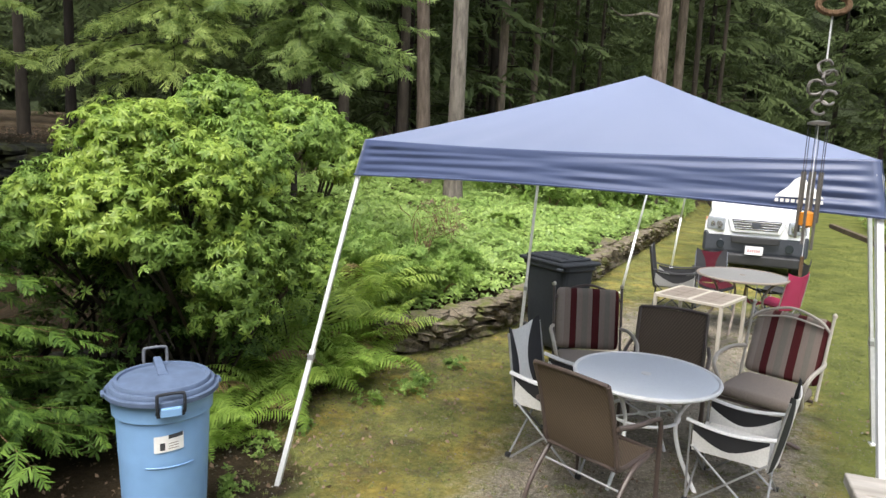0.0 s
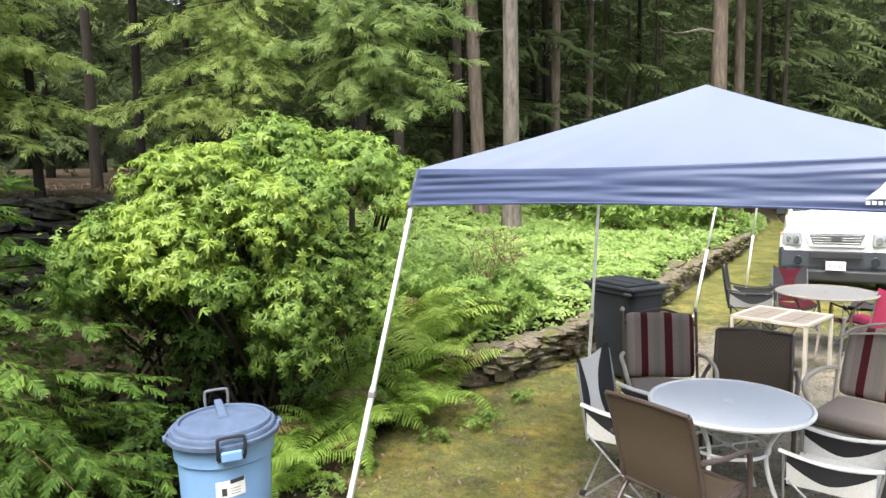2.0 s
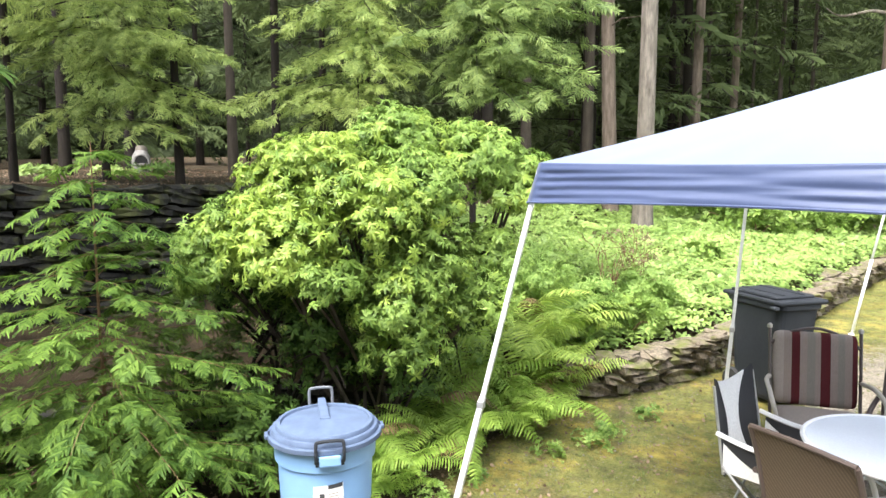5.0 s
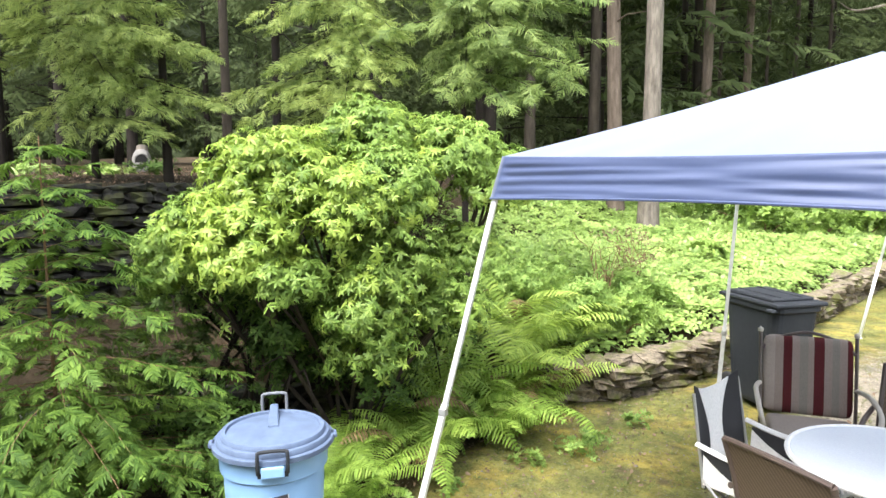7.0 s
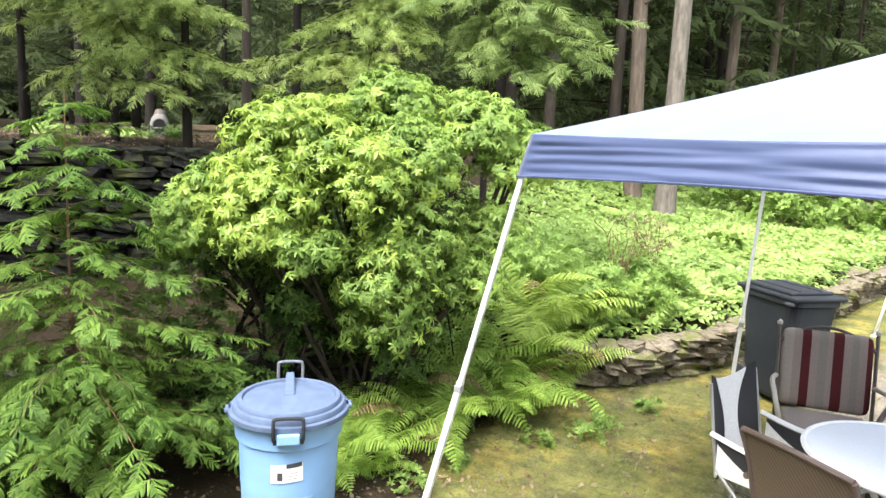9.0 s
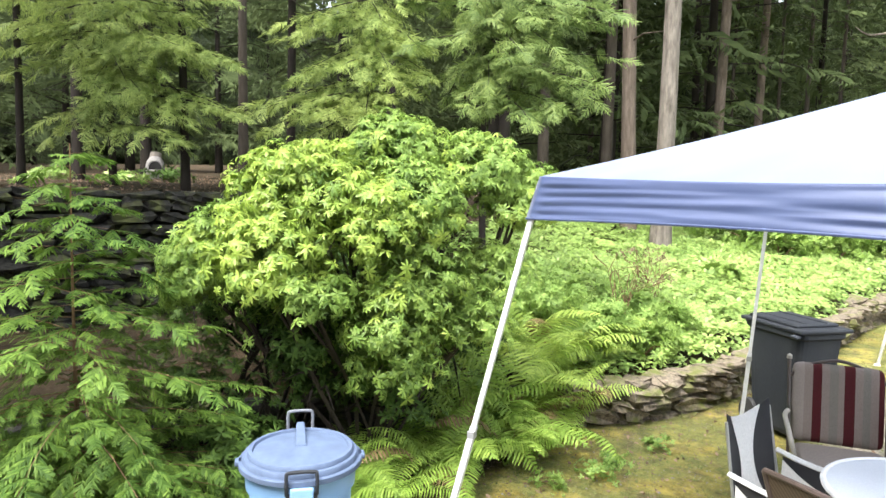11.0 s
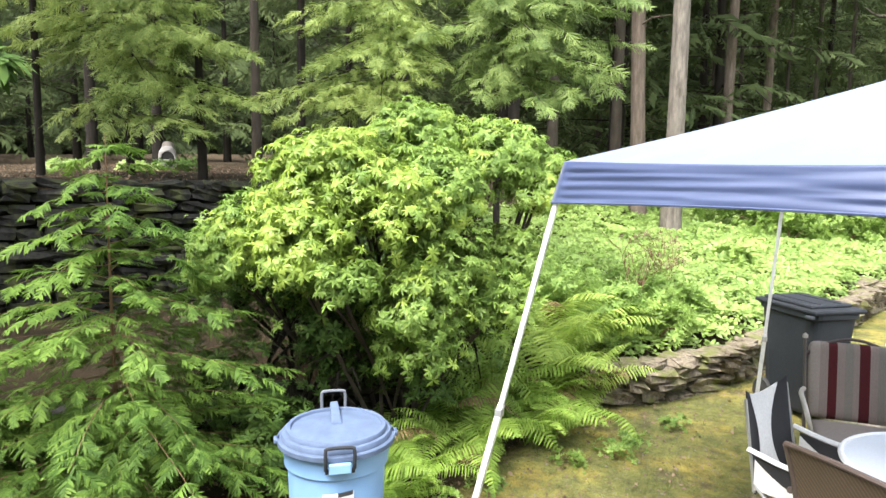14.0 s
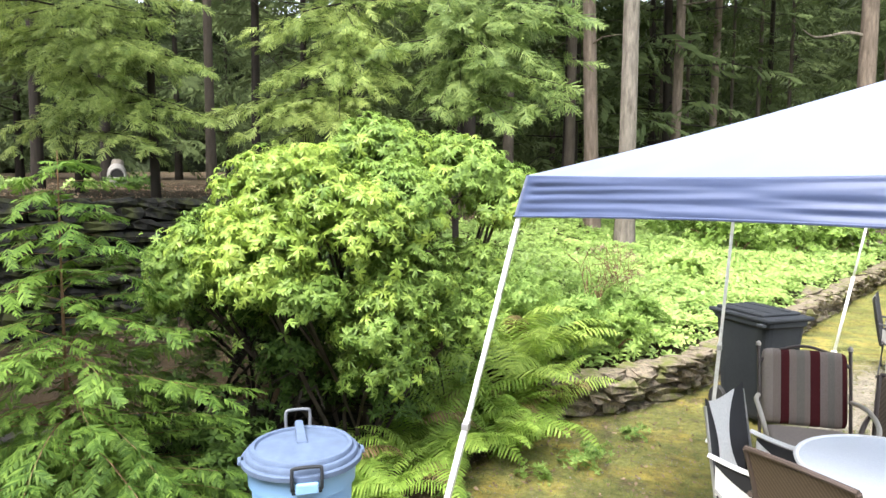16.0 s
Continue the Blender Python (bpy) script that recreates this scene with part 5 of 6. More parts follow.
# ---- wheeled bin ----
def wheeled_bin(x, y, turn):
    b = thing("wheeled_bin", pose(x, y, float(land(x, y)), 0, 0, turn) @ Matrix.Diagonal((0.89, 0.89, 1, 1)), "charcoal wheeled refuse bin with a closed lid by the wall", "trash bin")
    bm = bmesh.new()
    rings = []
    for z, lx, ly in ((0.06, 0.29, 0.20), (0.10, 0.31, 0.215), (0.80, 0.37, 0.255), (0.93, 0.385, 0.265), (0.95, 0.41, 0.29), (0.99, 0.41, 0.29)):
        pts = []
        for k in range(24):
            a = 2 * math.pi * k / 24
            e = 0.28
            cx, sy = math.copysign(abs(math.cos(a)) ** e, math.cos(a)), math.copysign(abs(math.sin(a)) ** e, math.sin(a))
            pts.append(bm.verts.new((lx * cx, ly * sy, z)))
        rings.append(pts)
    for p, q in zip(rings, rings[1:]):
        for k in range(24):
            bm.faces.new((p[k], p[(k + 1) % 24], q[(k + 1) % 24], q[k]))
    bm.faces.new(rings[0][::-1])
    bm.faces.new(rings[-1])
    part("body", bm, DARK_PLASTIC, b)
    bm = bmesh.new()
    box(bm, (-0.425, -0.305, 0.992), (0.425, 0.305, 1.03), 0.015)
    lid = part("lid", bm, DARK_PLASTIC, b)
    bm = bmesh.new()
    box(bm, (-0.36, -0.25, 1.026), (0.30, 0.25, 1.06), 0.016)
    part("lid_crown", bm, DARK_PLASTIC, lid)
    for yy in (-0.12, 0.12):
        bm = bmesh.new()
        box(bm, (-0.34, yy - 0.012, 1.055), (0.28, yy + 0.012, 1.068), 0.004)
        part("lid_rib", bm, DARK_PLASTIC, lid)
    bm = bmesh.new()
    box(bm, (0.32, -0.34, 0.955), (0.40, -0.28, 0.985), 0.01)
    part("lid_grip", bm, CAR_GREY, lid)
    bm = bmesh.new()
    tube(bm, [(-0.43, -0.2, 0.96), (-0.47, -0.2, 0.98), (-0.47, 0.2, 0.98), (-0.43, 0.2, 0.96)], 0.014, 8)
    part("push_handle", bm, DARK_PLASTIC, b)
    for s in (-1, 1):
        bm = bmesh.new()
        lathe(bm, [(0.02, -0.03), (0.12, -0.03), (0.13, -0.015), (0.13, 0.015), (0.12, 0.03), (0.02, 0.03)], 20, pose(-0.30, s * 0.23, 0.13, 90, 0, 0))
        part("wheel", bm, RUBBER, b)
    return b


wheeled_bin(0.71, 8.08, -47)


# ---- tables ----
def round_table(x, y, dia, label, tube_mat, top_mat, turn=0, ring=True):
    t = thing("round_table", pose(x, y, float(land(x, y)), 0, 0, turn), label, "table")
    r = dia / 2
    bm = bmesh.new()
    lathe(bm, [(0.02, 0.700), (r - 0.03, 0.702), (r - 0.012, 0.708), (r - 0.016, 0.716), (0.03, 0.717), (0.028, 0.712)], 64)
    part("tabletop", bm, top_mat, t)
    bm = bmesh.new()
    tube(bm, [(r * math.cos(a), r * math.sin(a), 0.708) for a in np.linspace(0, 2 * math.pi, 64, endpoint=False)], 0.015, 8, True)
    part("rim", bm, tube_mat, t, smooth=True)
    bm = bmesh.new()
    lathe(bm, [(0.018, 0.712), (0.034, 0.714), (0.034, 0.721), (0.018, 0.723)], 20)
    part("umbrella_hole_ring", bm, tube_mat, t)
    for k in range(4):
        a = math.pi / 4 + k * math.pi / 2
        c, s = math.cos(a), math.sin(a)
        line = bent([(c * (r - 0.08), s * (r - 0.08), 0.70), (c * (r * 0.62), s * r * 0.62, 0.58), (c * r * 0.50, s * r * 0.50, 0.42), (c * r * 0.60, s * r * 0.60, 0.22), (c * (r * 0.86), s * r * 0.86, 0.0)], 6)
        bm = bmesh.new()
        tube(bm, line, 0.0145, 8)
        part("leg", bm, tube_mat, t, smooth=True)
    if ring:
        bm = bmesh.new()
        q = r * 0.50
        tube(bm, [(q * math.cos(a), q * math.sin(a), 0.43) for a in np.linspace(0, 2 * math.pi, 40, endpoint=False)], 0.012, 8, True)
        part("brace_ring", bm, tube_mat, t, smooth=True)
        for a in (0.3, 0.3 + math.pi / 2):
            bm = bmesh.new()
            tube(bm, [(q * math.cos(a), q * math.sin(a), 0.43), (-q * math.cos(a), -q * math.sin(a), 0.43)], 0.007, 6)
            part("brace_bar", bm, tube_mat, t)
        bm = bmesh.new()
        tube(bm, [(0.03 * math.cos(a), 0.03 * math.sin(a), 0.43) for a in np.linspace(0, 2 * math.pi, 16, endpoint=False)], 0.007, 6, True)
        part("pole_ring", bm, tube_mat, t)
    return t


round_table(1.385, 5.25, 0.97, "round white metal patio table with a frosted top", WHITE_TUBE, TOP, 12)
round_table(3.02, 9.66, 1.08, "round pale stone-topped patio table with brown legs", TAN_CLOTH, STONE_TOP, 20, False)


def tile_table(x, y, turn):
    t = thing("low_table", pose(x, y, float(land(x, y)), 0, 0, turn) @ Matrix.Diagonal((0.9, 0.9, 1, 1)), "cream metal side table with a pale tiled top", "table")
    lx, ly, h = 0.42, 0.40, 0.62
    for p, q in (((-lx, -ly), (lx, -ly)), ((lx, -ly), (lx, ly)), ((lx, ly), (-lx, ly)), ((-lx, ly), (-lx, -ly)), ((0, -ly), (0, ly))):
        bm = bmesh.new()
        box(bm, (min(p[0], q[0]) - 0.02, min(p[1], q[1]) - 0.02, h - 0.03), (max(p[0], q[0]) + 0.02, max(p[1], q[1]) + 0.02, h + (0.002 if p[0] == q[0] else 0)), 0.003)
        part("rail", bm, CREAM_TUBE, t)
    for i in range(4):
        for j in range(4):
            x0, y0 = -lx + 0.02 + i * 0.20, -ly + 0.02 + j * 0.19
            if i >= 2:
                x0 += 0.02
            bm = bmesh.new()
            box(bm, (x0, y0, h - 0.024), (x0 + 0.192, y0 + 0.182, h - 0.008), 0.003)
            part("tile", bm, TILE, t)
    for sx in (-1, 1):
        for sy in (-1, 1):
            bm = bmesh.new()
            box(bm, (sx * lx - 0.02, sy * ly - 0.02, 0), (sx * lx + 0.02, sy * ly + 0.02, h - 0.032), 0.005)
            part("leg", bm, CREAM_TUBE, t)
    return t


tile_table(2.34, 8.64, -32)


# ---- chairs ----
def sling_chair(x, y, turn, label):
    """A high-backed patio chair: brown tube, mesh back and seat. Its front is local y."""
    c = thing("sling_chair", pose(x, y, float(land(x, y)), 0, 0, turn), label, "chair", "chairs round the table")
    w = 0.265
    back = [(-0.21, 0.40), (-0.25, 0.52), (-0.31, 0.74), (-0.37, 0.90), (-0.385, 0.935)]
    grid = [[(sx * w * 0.96, yy - 0.018 * (1 - abs(sx)), z - 0.0 * z) for sx in np.linspace(-1, 1, 9)] for yy, z in [(p.y, p.z) for p in bent([(0, a, b) for a, b in back], 5)]]
    bm = bmesh.new()
    sheet(bm, grid, 0.006)
    part("back_sling", bm, SLING, c, smooth=True)
    seat = [(0.16, 0.40), (0.13, 0.425), (0.02, 0.405), (-0.12, 0.39), (-0.21, 0.40)]
    grid = [[(sx * w * 0.95, p.y, p.z - 0.02 * (1 - sx * sx)) for sx in np.linspace(-1, 1, 9)] for p in bent([(0, a, b) for a, b in seat], 5)]
    bm = bmesh.new()
    sheet(bm, grid, 0.006)
    part("seat_sling", bm, SLING, c, smooth=True)
    for s in (-1, 1):
        bm = bmesh.new()
        tube(bm, bent([(s * w, p, q) for p, q in reversed(back)] + [(s * w, 0.0, 0.405), (s * w, 0.15, 0.415)], 5), 0.015, 8)
        part("side_rail", bm, BROWN_TUBE, c, smooth=True)
        bm = bmesh.new()
        tube(bm, bent([(s * (w + 0.03), -0.30, 0.68), (s * (w + 0.045), -0.12, 0.66), (s * (w + 0.045), 0.06, 0.65), (s * (w + 0.04), 0.14, 0.60), (s * (w + 0.035), 0.16, 0.3), (s * (w + 0.03), 0.18, 0.0)], 6), 0.0155, 8)
        part("arm_and_front_leg", bm, BROWN_TUBE, c, smooth=True)
        bm = bmesh.new()
        tube(bm, bent([(s * (w + 0.02), 0.06, 0.41), (s * (w + 0.025), -0.12, 0.36), (s * (w + 0.03), -0.30, 0.16), (s * (w + 0.03), -0.38, 0.0)], 6), 0.0155, 8)
        part("back_leg", bm, BROWN_TUBE, c, smooth=True)
    for yy, z in ((-0.385, 0.938), (0.15, 0.415), (-0.21, 0.385)):
        bm = bmesh.new()
        tube(bm, bent([(-w, yy, z), (0, yy - (0.02 if z > 0.9 else 0), z + (0.015 if z > 0.9 else 0)), (w, yy, z)], 5), 0.014, 8)
        part("cross_rail", bm, BROWN_TUBE, c, smooth=True)
    bm = bmesh.new()
    tube(bm, [(-w - 0.02, -0.20, 0.26), (w + 0.02, -0.20, 0.26)], 0.008, 6)
    part("stretcher", bm, STEEL, c)
    return c


def swivel_chair(x, y, turn, label, tilt=14):
    """A cushioned swivel chair on a pedestal, cream arms, striped back cushion. Its front is local y."""
    c = thing("cushioned_chair", pose(x, y, float(land(x, y)), 0, 0, turn), label, "chair", "chairs round the table")
    bm = bmesh.new()
    box(bm, (-0.275, -0.065, 0), (0.275, 0.065, 0.53), 0.05)
    for v in bm.verts:
        k = 1 - 0.25 * (abs(v.co.x) / 0.275) ** 3 - 0.25 * (abs(v.co.z - 0.265) / 0.265) ** 3
        v.co.y *= k
        v.co.y += 0.012 * math.sin(9 * v.co.x) * math.sin(7 * v.co.z)
    bmesh.ops.subdivide_edges(bm, edges=bm.edges, cuts=2, use_grid_fill=True)
    bmesh.ops.smooth_vert(bm, verts=bm.verts, factor=0.4, use_axis_x=True, use_axis_y=True, use_axis_z=True)
    bmesh.ops.transform(bm, matrix=pose(0, -0.27, 0.52, 0, 0, 0), verts=bm.verts)
    bmesh.ops.transform(bm, matrix=Matrix.Translation((0, -0.24, 0.5)) @ pose(0, 0, 0, tilt, 0, 0) @ Matrix.Translation((0, 0.24, -0.5)), verts=bm.verts)
    part("back_cushion", bm, STRIPES, c, "striped taupe and wine-red cushion", smooth=True)
    bm = bmesh.new()
    box(bm, (-0.26, -0.25, 0.42), (0.26, 0.27, 0.52), 0.04)
    bmesh.ops.subdivide_edges(bm, edges=bm.edges, cuts=1, use_grid_fill=True)
    bmesh.ops.smooth_vert(bm, verts=bm.verts, factor=0.3, use_axis_x=True, use_axis_y=True, use_axis_z=True)
    part("seat_cushion", bm, TAN_CLOTH, c, "plain taupe seat cushion", smooth=True)
    bm = bmesh.new()
    tube(bm, bent([(-0.285, -0.36, 0.93), (-0.20, -0.385, 1.0), (0, -0.40, 1.055), (0.20, -0.385, 1.0), (0.285, -0.36, 0.93)], 7), 0.011, 8)
    frame_tone = BROWN_TUBE if turn > 170 else CREAM_TUBE
    part("top_rail", bm, frame_tone, c, smooth=True)
    bm = bmesh.new()
    tube(bm, bent([(-0.24, -0.37, 0.95), (0, -0.385, 0.985), (0.24, -0.37, 0.95)], 7), 0.008, 8)
    part("inner_rail", bm, frame_tone, c, smooth=True)
    for s in (-1, 1):
        bm = bmesh.new()
        tube(bm, bent([(s * 0.285, -0.22, 0.42), (s * 0.29, -0.31, 0.75), (s * 0.295, -0.40, 1.04)], 6), 0.012, 8)
        part("back_post", bm, frame_tone, c, smooth=True)
    for s in (-1, 1):
        bm = bmesh.new()
        tube(bm, bent([(s * 0.29, -0.31, 0.70), (s * 0.33, -0.12, 0.72), (s * 0.335, 0.12, 0.71), (s * 0.325, 0.22, 0.66), (s * 0.30, 0.20, 0.56), (s * 0.28, 0.12, 0.44), (s * 0.2, 0.1, 0.405)], 6), 0.016, 8)
        part("arm", bm, CREAM_TUBE, c, smooth=True)
        bm = bmesh.new()
        lathe(bm, [(0.002, 1.03), (0.018, 1.04), (0.018, 1.06), (0.002, 1.075)], 10, Matrix.Translation((s * 0.295, -0.405, 0)))
        part("finial", bm, CREAM_TUBE, c)
    bm = bmesh.new()
    lathe(bm, [(0.10, 0.40), (0.10, 0.385), (0.035, 0.37), (0.035, 0.10), (0.05, 0.08), (0.05, 0.06)], 16)
    part("pedestal", bm, BROWN_TUBE, c)
    for k in range(4):
        a = math.pi / 4 + k * math.pi / 2
        bm = bmesh.new()
        tube(bm, bent([(0.03 * math.cos(a), 0.03 * math.sin(a), 0.09), (0.18 * math.cos(a), 0.18 * math.sin(a), 0.07), (0.31 * math.cos(a), 0.31 * math.sin(a), 0.012)], 5), 0.018, 8)
        part("foot", bm, BROWN_TUBE, c, smooth=True)
    for p in ((-0.27, 0.405, 0.24), (0.27, 0.405, -0.22)):
        bm = bmesh.new()
        tube(bm, [(-0.27, p[2], 0.41), (0.27, p[2], 0.41)], 0.013, 8)
        part("seat_rail", bm, BROWN_TUBE, c)
    return c


def camp_chair(x, y, turn, label, main, trim, arms, tubes, sides=True, size=1.0, name="camp_chair"):
    """A folding camp chair of crossed tubes with slung cloth. Its front is local y."""
    c = thing(name, pose(x, y, float(land(x, y)), 0, 0, turn) @ Matrix.Scale(size, 4), label, "folding chair", "folding chairs")
    for s in (-1, 1):
        for nm, p, q in (("front_leg", (s * 0.30, 0.27, 0.0), (-s * 0.27, 0.25, 0.43)), ("back_leg", (s * 0.30, -0.27, 0.0), (-s * 0.27, -0.24, 0.43)), ("side_leg", (s * 0.30, 0.25, 0.0), (s * 0.28, -0.25, 0.43)), ("side_leg", (s * 0.30, -0.25, 0.0), (s * 0.28, 0.25, 0.43))):
            bm = bmesh.new()
            tube(bm, [p, q], 0.0085, 7)
            part(nm, bm, tubes, c)
        bm = bmesh.new()
        tube(bm, [(s * 0.27, -0.25, 0.38), (s * 0.255, -0.34, 0.90)], 0.0095, 7)
        part("back_post", bm, tubes, c)
        bm = bmesh.new()
        tube(bm, [(s * 0.29, 0.27, 0.03), (s * 0.29, 0.28, 0.62)], 0.0085, 7)
        part("arm_post", bm, tubes, c)
        grid = [[(s * 0.29 + q * 0.02, yy, 0.625 + (0.012 if abs(q) < 0.5 else 0) - 0.04 * math.sin(math.pi * t)) for q in (-1, -0.4, 0.4, 1)] for t, yy in [(k / 8, 0.31 - 0.60 * k / 8) for k in range(9)]]
        bm = bmesh.new()
        sheet(bm, grid, 0.010)
        part("armrest", bm, arms, c, smooth=True)
        for yy, z in ((0.27, 0.02), (-0.27, 0.02)):
            bm = bmesh.new()
            box(bm, (s * 0.30 - 0.018, yy - 0.018, 0), (s * 0.30 + 0.018, yy + 0.018, 0.03), 0.005)
            part("foot", bm, BLACK, c)
    seat = [[(sx * 0.27, yy, 0.43 - 0.075 * (1 - sx * sx) - 0.03 * (0.28 - yy)) for sx in np.linspace(-1, 1, 11)] for yy in np.linspace(0.28, -0.25, 7)]
    bm = bmesh.new()
    sheet(bm, seat, 0.008)
    part("seat", bm, main, c, smooth=True)
    for side in (-1, 0, 1):
        grid, mat = [], main if side == 0 else trim
        for t in np.linspace(0, 1, 10):
            waist = 0.30 + 0.40 * abs(2 * t - 1.0) ** 2
            lo, hi = (-waist, waist) if side == 0 else (waist * side, side)
            grid.append([(sx * 0.25, -0.25 - 0.09 * t - 0.04 * (1 - sx * sx) - (0.002 if side else 0), 0.36 + 0.52 * t + 0.065 * sx * sx * t * t) for sx in np.linspace(lo, hi, 7)])
        bm = bmesh.new()
        sheet(bm, grid, 0.008)
        part("back_panel", bm, mat, c, smooth=True)
    bm = bmesh.new()
    grid = [[(sx * 0.272, 0.285, 0.43 - 0.075 * (1 - sx * sx) - 0.05 * t) for sx in np.linspace(-1, 1, 9)] for t in (0, 0.5, 1)]
    sheet(bm, grid, 0.006)
    part("seat_edge", bm, trim, c, smooth=True)
    for s in (-1, 1) if sides else ():
        bm = bmesh.new()
        scoop = [(yy, 0.45 + 0.13 * (abs(yy - 0.02) / 0.27) ** 1.6) for yy in np.linspace(0.26, -0.25, 11)]
        grid = [[(s * (0.276 + 0.012 * t), yy, 0.40 + (z - 0.40) * t) for yy, z in scoop] for t in (0, 0.5, 1)]
        sheet(bm, grid, 0.004)
        part("side_panel", bm, main, c, smooth=True)
        bm = bmesh.new()
        sheet(bm, [[(s * 0.287, yy, z + (0.607 - 0.035 * math.sin(math.pi * (0.28 - yy) / 0.56) - z) * t) for yy, z in scoop] for t in (0, 0.5, 1)], 0.003)
        part("side_mesh", bm, trim, c, smooth=True)
    return c


sling_chair(1.09, 4.70, -37.7, "brown tube patio chair with woven mesh sling, back to the porch")
sling_chair(1.60, 5.88, 167, "brown tube patio chair with woven mesh sling behind the table")
swivel_chair(1.04, 6.13, 187, "patio chair with striped taupe and wine-red back cushion by the bin")
swivel_chair(2.34, 5.84, 146, "patio chair with striped cushion angled towards the round table", 22)
camp_chair(0.83, 5.38, 248, "white and black folding camp chair beside the mesh chair", WHITE_CLOTH, BLACK_CLOTH, WHITE_CLOTH, STEEL)
camp_chair(1.96, 5.02, 67, "white and black folding camp chair with crossed steel legs", WHITE_CLOTH, BLACK_CLOTH, WHITE_CLOTH, STEEL, True, 0.87)
camp_chair(3.49, 9.83, 40, "red folding camp chair at the far table", RED_CLOTH, RED_CLOTH, BLACK_CLOTH, STEEL, False, 0.85)
camp_chair(3.80, 10.7, 60, "black folding camp chair near the parked car", BLACK_CLOTH, BLACK_CLOTH, BLACK_CLOTH, DULL_STEEL, False, 0.88)
camp_chair(2.95, 11.0, 180, "maroon folding chair between table and parked car", MAROON, BLACK_CLOTH, BLACK_CLOTH, DULL_STEEL, False, 0.88)
camp_chair(2.32, 10.45, 259, "grey folding chair with dark back and arms at the far table", GREY_CLOTH, BLACK_CLOTH, BLACK_CLOTH, BLACK)


# ---- parked car ----
def car(x, y, turn):
    """A sport utility car, its nose towards local -y."""
    c = thing("sport_utility_car", pose(x, y, float(land(x, y)), 0, 0, turn) @ Matrix.Diagonal((0.97, 1, 1.2, 1)), "white sport utility car with grey bumper parked on the grass", "car")

    def skin(sections, name, mat, bevel=0.0):
        bm = bmesh.new()
        rings = []
        for yy, prof in sections:
            pts = [(px, pz) for px, pz in prof] + [(-px, pz) for px, pz in reversed(prof)]
            rings.append([bm.verts.new((px, yy, pz)) for px, pz in pts])
        k = len(rings[0])
        for a, b in zip(rings, rings[1:]):
            for j in range(k):
                bm.faces.new((a[j], a[(j + 1) % k], b[(j + 1) % k], b[j]))
        bm.faces.new(rings[0][::-1])
        bm.faces.new(rings[-1])
        return part(name, bm, mat, c)

    low = [(0.60, 0.36), (0.88, 0.42), (0.91, 0.66), (0.90, 0.82)]
    body = skin([(0.05, [(0.50, 0.46), (0.80, 0.48), (0.83, 0.70), (0.81, 0.80), (0.76, 0.95), (0.4, 0.975)]), (0.12, low + [(0.80, 0.99), (0.4, 1.02)]), (0.55, low + [(0.83, 1.04), (0.4, 1.08)]), (1.15, low + [(0.86, 1.08), (0.4, 1.12)]), (1.3, low + [(0.87, 1.08), (0.4, 1.12)]), (4.5, low + [(0.87, 1.08), (0.4, 1.12)]), (4.6, [(0.60, 0.40), (0.84, 0.46), (0.87, 0.66), (0.86, 0.82), (0.83, 1.06), (0.4, 1.1)])], "body", CAR_WHITE)
    cab = skin([(1.18, [(0.84, 1.06), (0.82, 1.09), (0.4, 1.11)]), (1.85, [(0.86, 1.06), (0.66, 1.66), (0.35, 1.69)]), (2.2, [(0.86, 1.06), (0.67, 1.72), (0.35, 1.75)]), (4.2, [(0.86, 1.06), (0.67, 1.72), (0.35, 1.75)]), (4.55, [(0.85, 1.06), (0.68, 1.60), (0.35, 1.63)])], "cabin", CAR_WHITE)
    bm = bmesh.new()
    grid = [[(sx * (0.76 - 0.14 * t), 1.27 + 0.56 * t - 0.02, 1.145 + 0.50 * t + 0.02 * (1 - sx * sx)) for sx in np.linspace(-1, 1, 9)] for t in np.linspace(0, 1, 6)]
    sheet(bm, grid, 0.012)
    part("windscreen", bm, GLASS, cab, "tinted windscreen", smooth=True)
    for s in (-1, 1):
        for y0, y1 in ((1.75, 2.6), (2.7, 3.5), (3.6, 4.35)):
            bm = bmesh.new()
            grid = [[(s * (0.862 - 0.185 * t), y0 + (y1 - y0) * k / 3 + (0.25 * t * (3 - k) / 3 if y0 < 2 else 0), 1.12 + 0.50 * t) for k in range(4)] for t in (0, 0.5, 1)]
            sheet(bm, grid, 0.008)
            part("side_window", bm, GLASS, cab)
        bm = bmesh.new()
        box(bm, (s * 0.90 - 0.03, 1.62, 1.10), (s * 0.90 + s * 0.15 + 0.03, 1.74, 1.26), 0.03)
        part("mirror", bm, BLACK, cab)
        bm = bmesh.new()
        tube(bm, [(s * 0.60, 2.1, 1.78), (s * 0.60, 4.2, 1.78)], 0.016, 8)
        part("roof_rail", bm, BLACK, cab)
    bm = bmesh.new()
    box(bm, (-0.925, -0.07, 0.34), (0.925, 0.40, 0.69), 0.06)
    for v in bm.verts:
        v.co.y += 0.14 * (abs(v.co.x) / 0.9) ** 4
    bumper = part("bumper", bm, CAR_GREY, c, "dark grey plastic bumper")
    bm = bmesh.new()
    box(bm, (-0.42, -0.075, 0.53), (0.42, -0.045, 0.635), 0.012)
    part("lower_grille", bm, BLACK, bumper)
    bm = bmesh.new()
    box(bm, (-0.80, -0.02, 0.19), (0.80, 0.30, 0.36), 0.03)
    part("air_dam", bm, BLACK, bumper, "black plastic air dam")
    for s in (-1, 1):
        bm = bmesh.new()
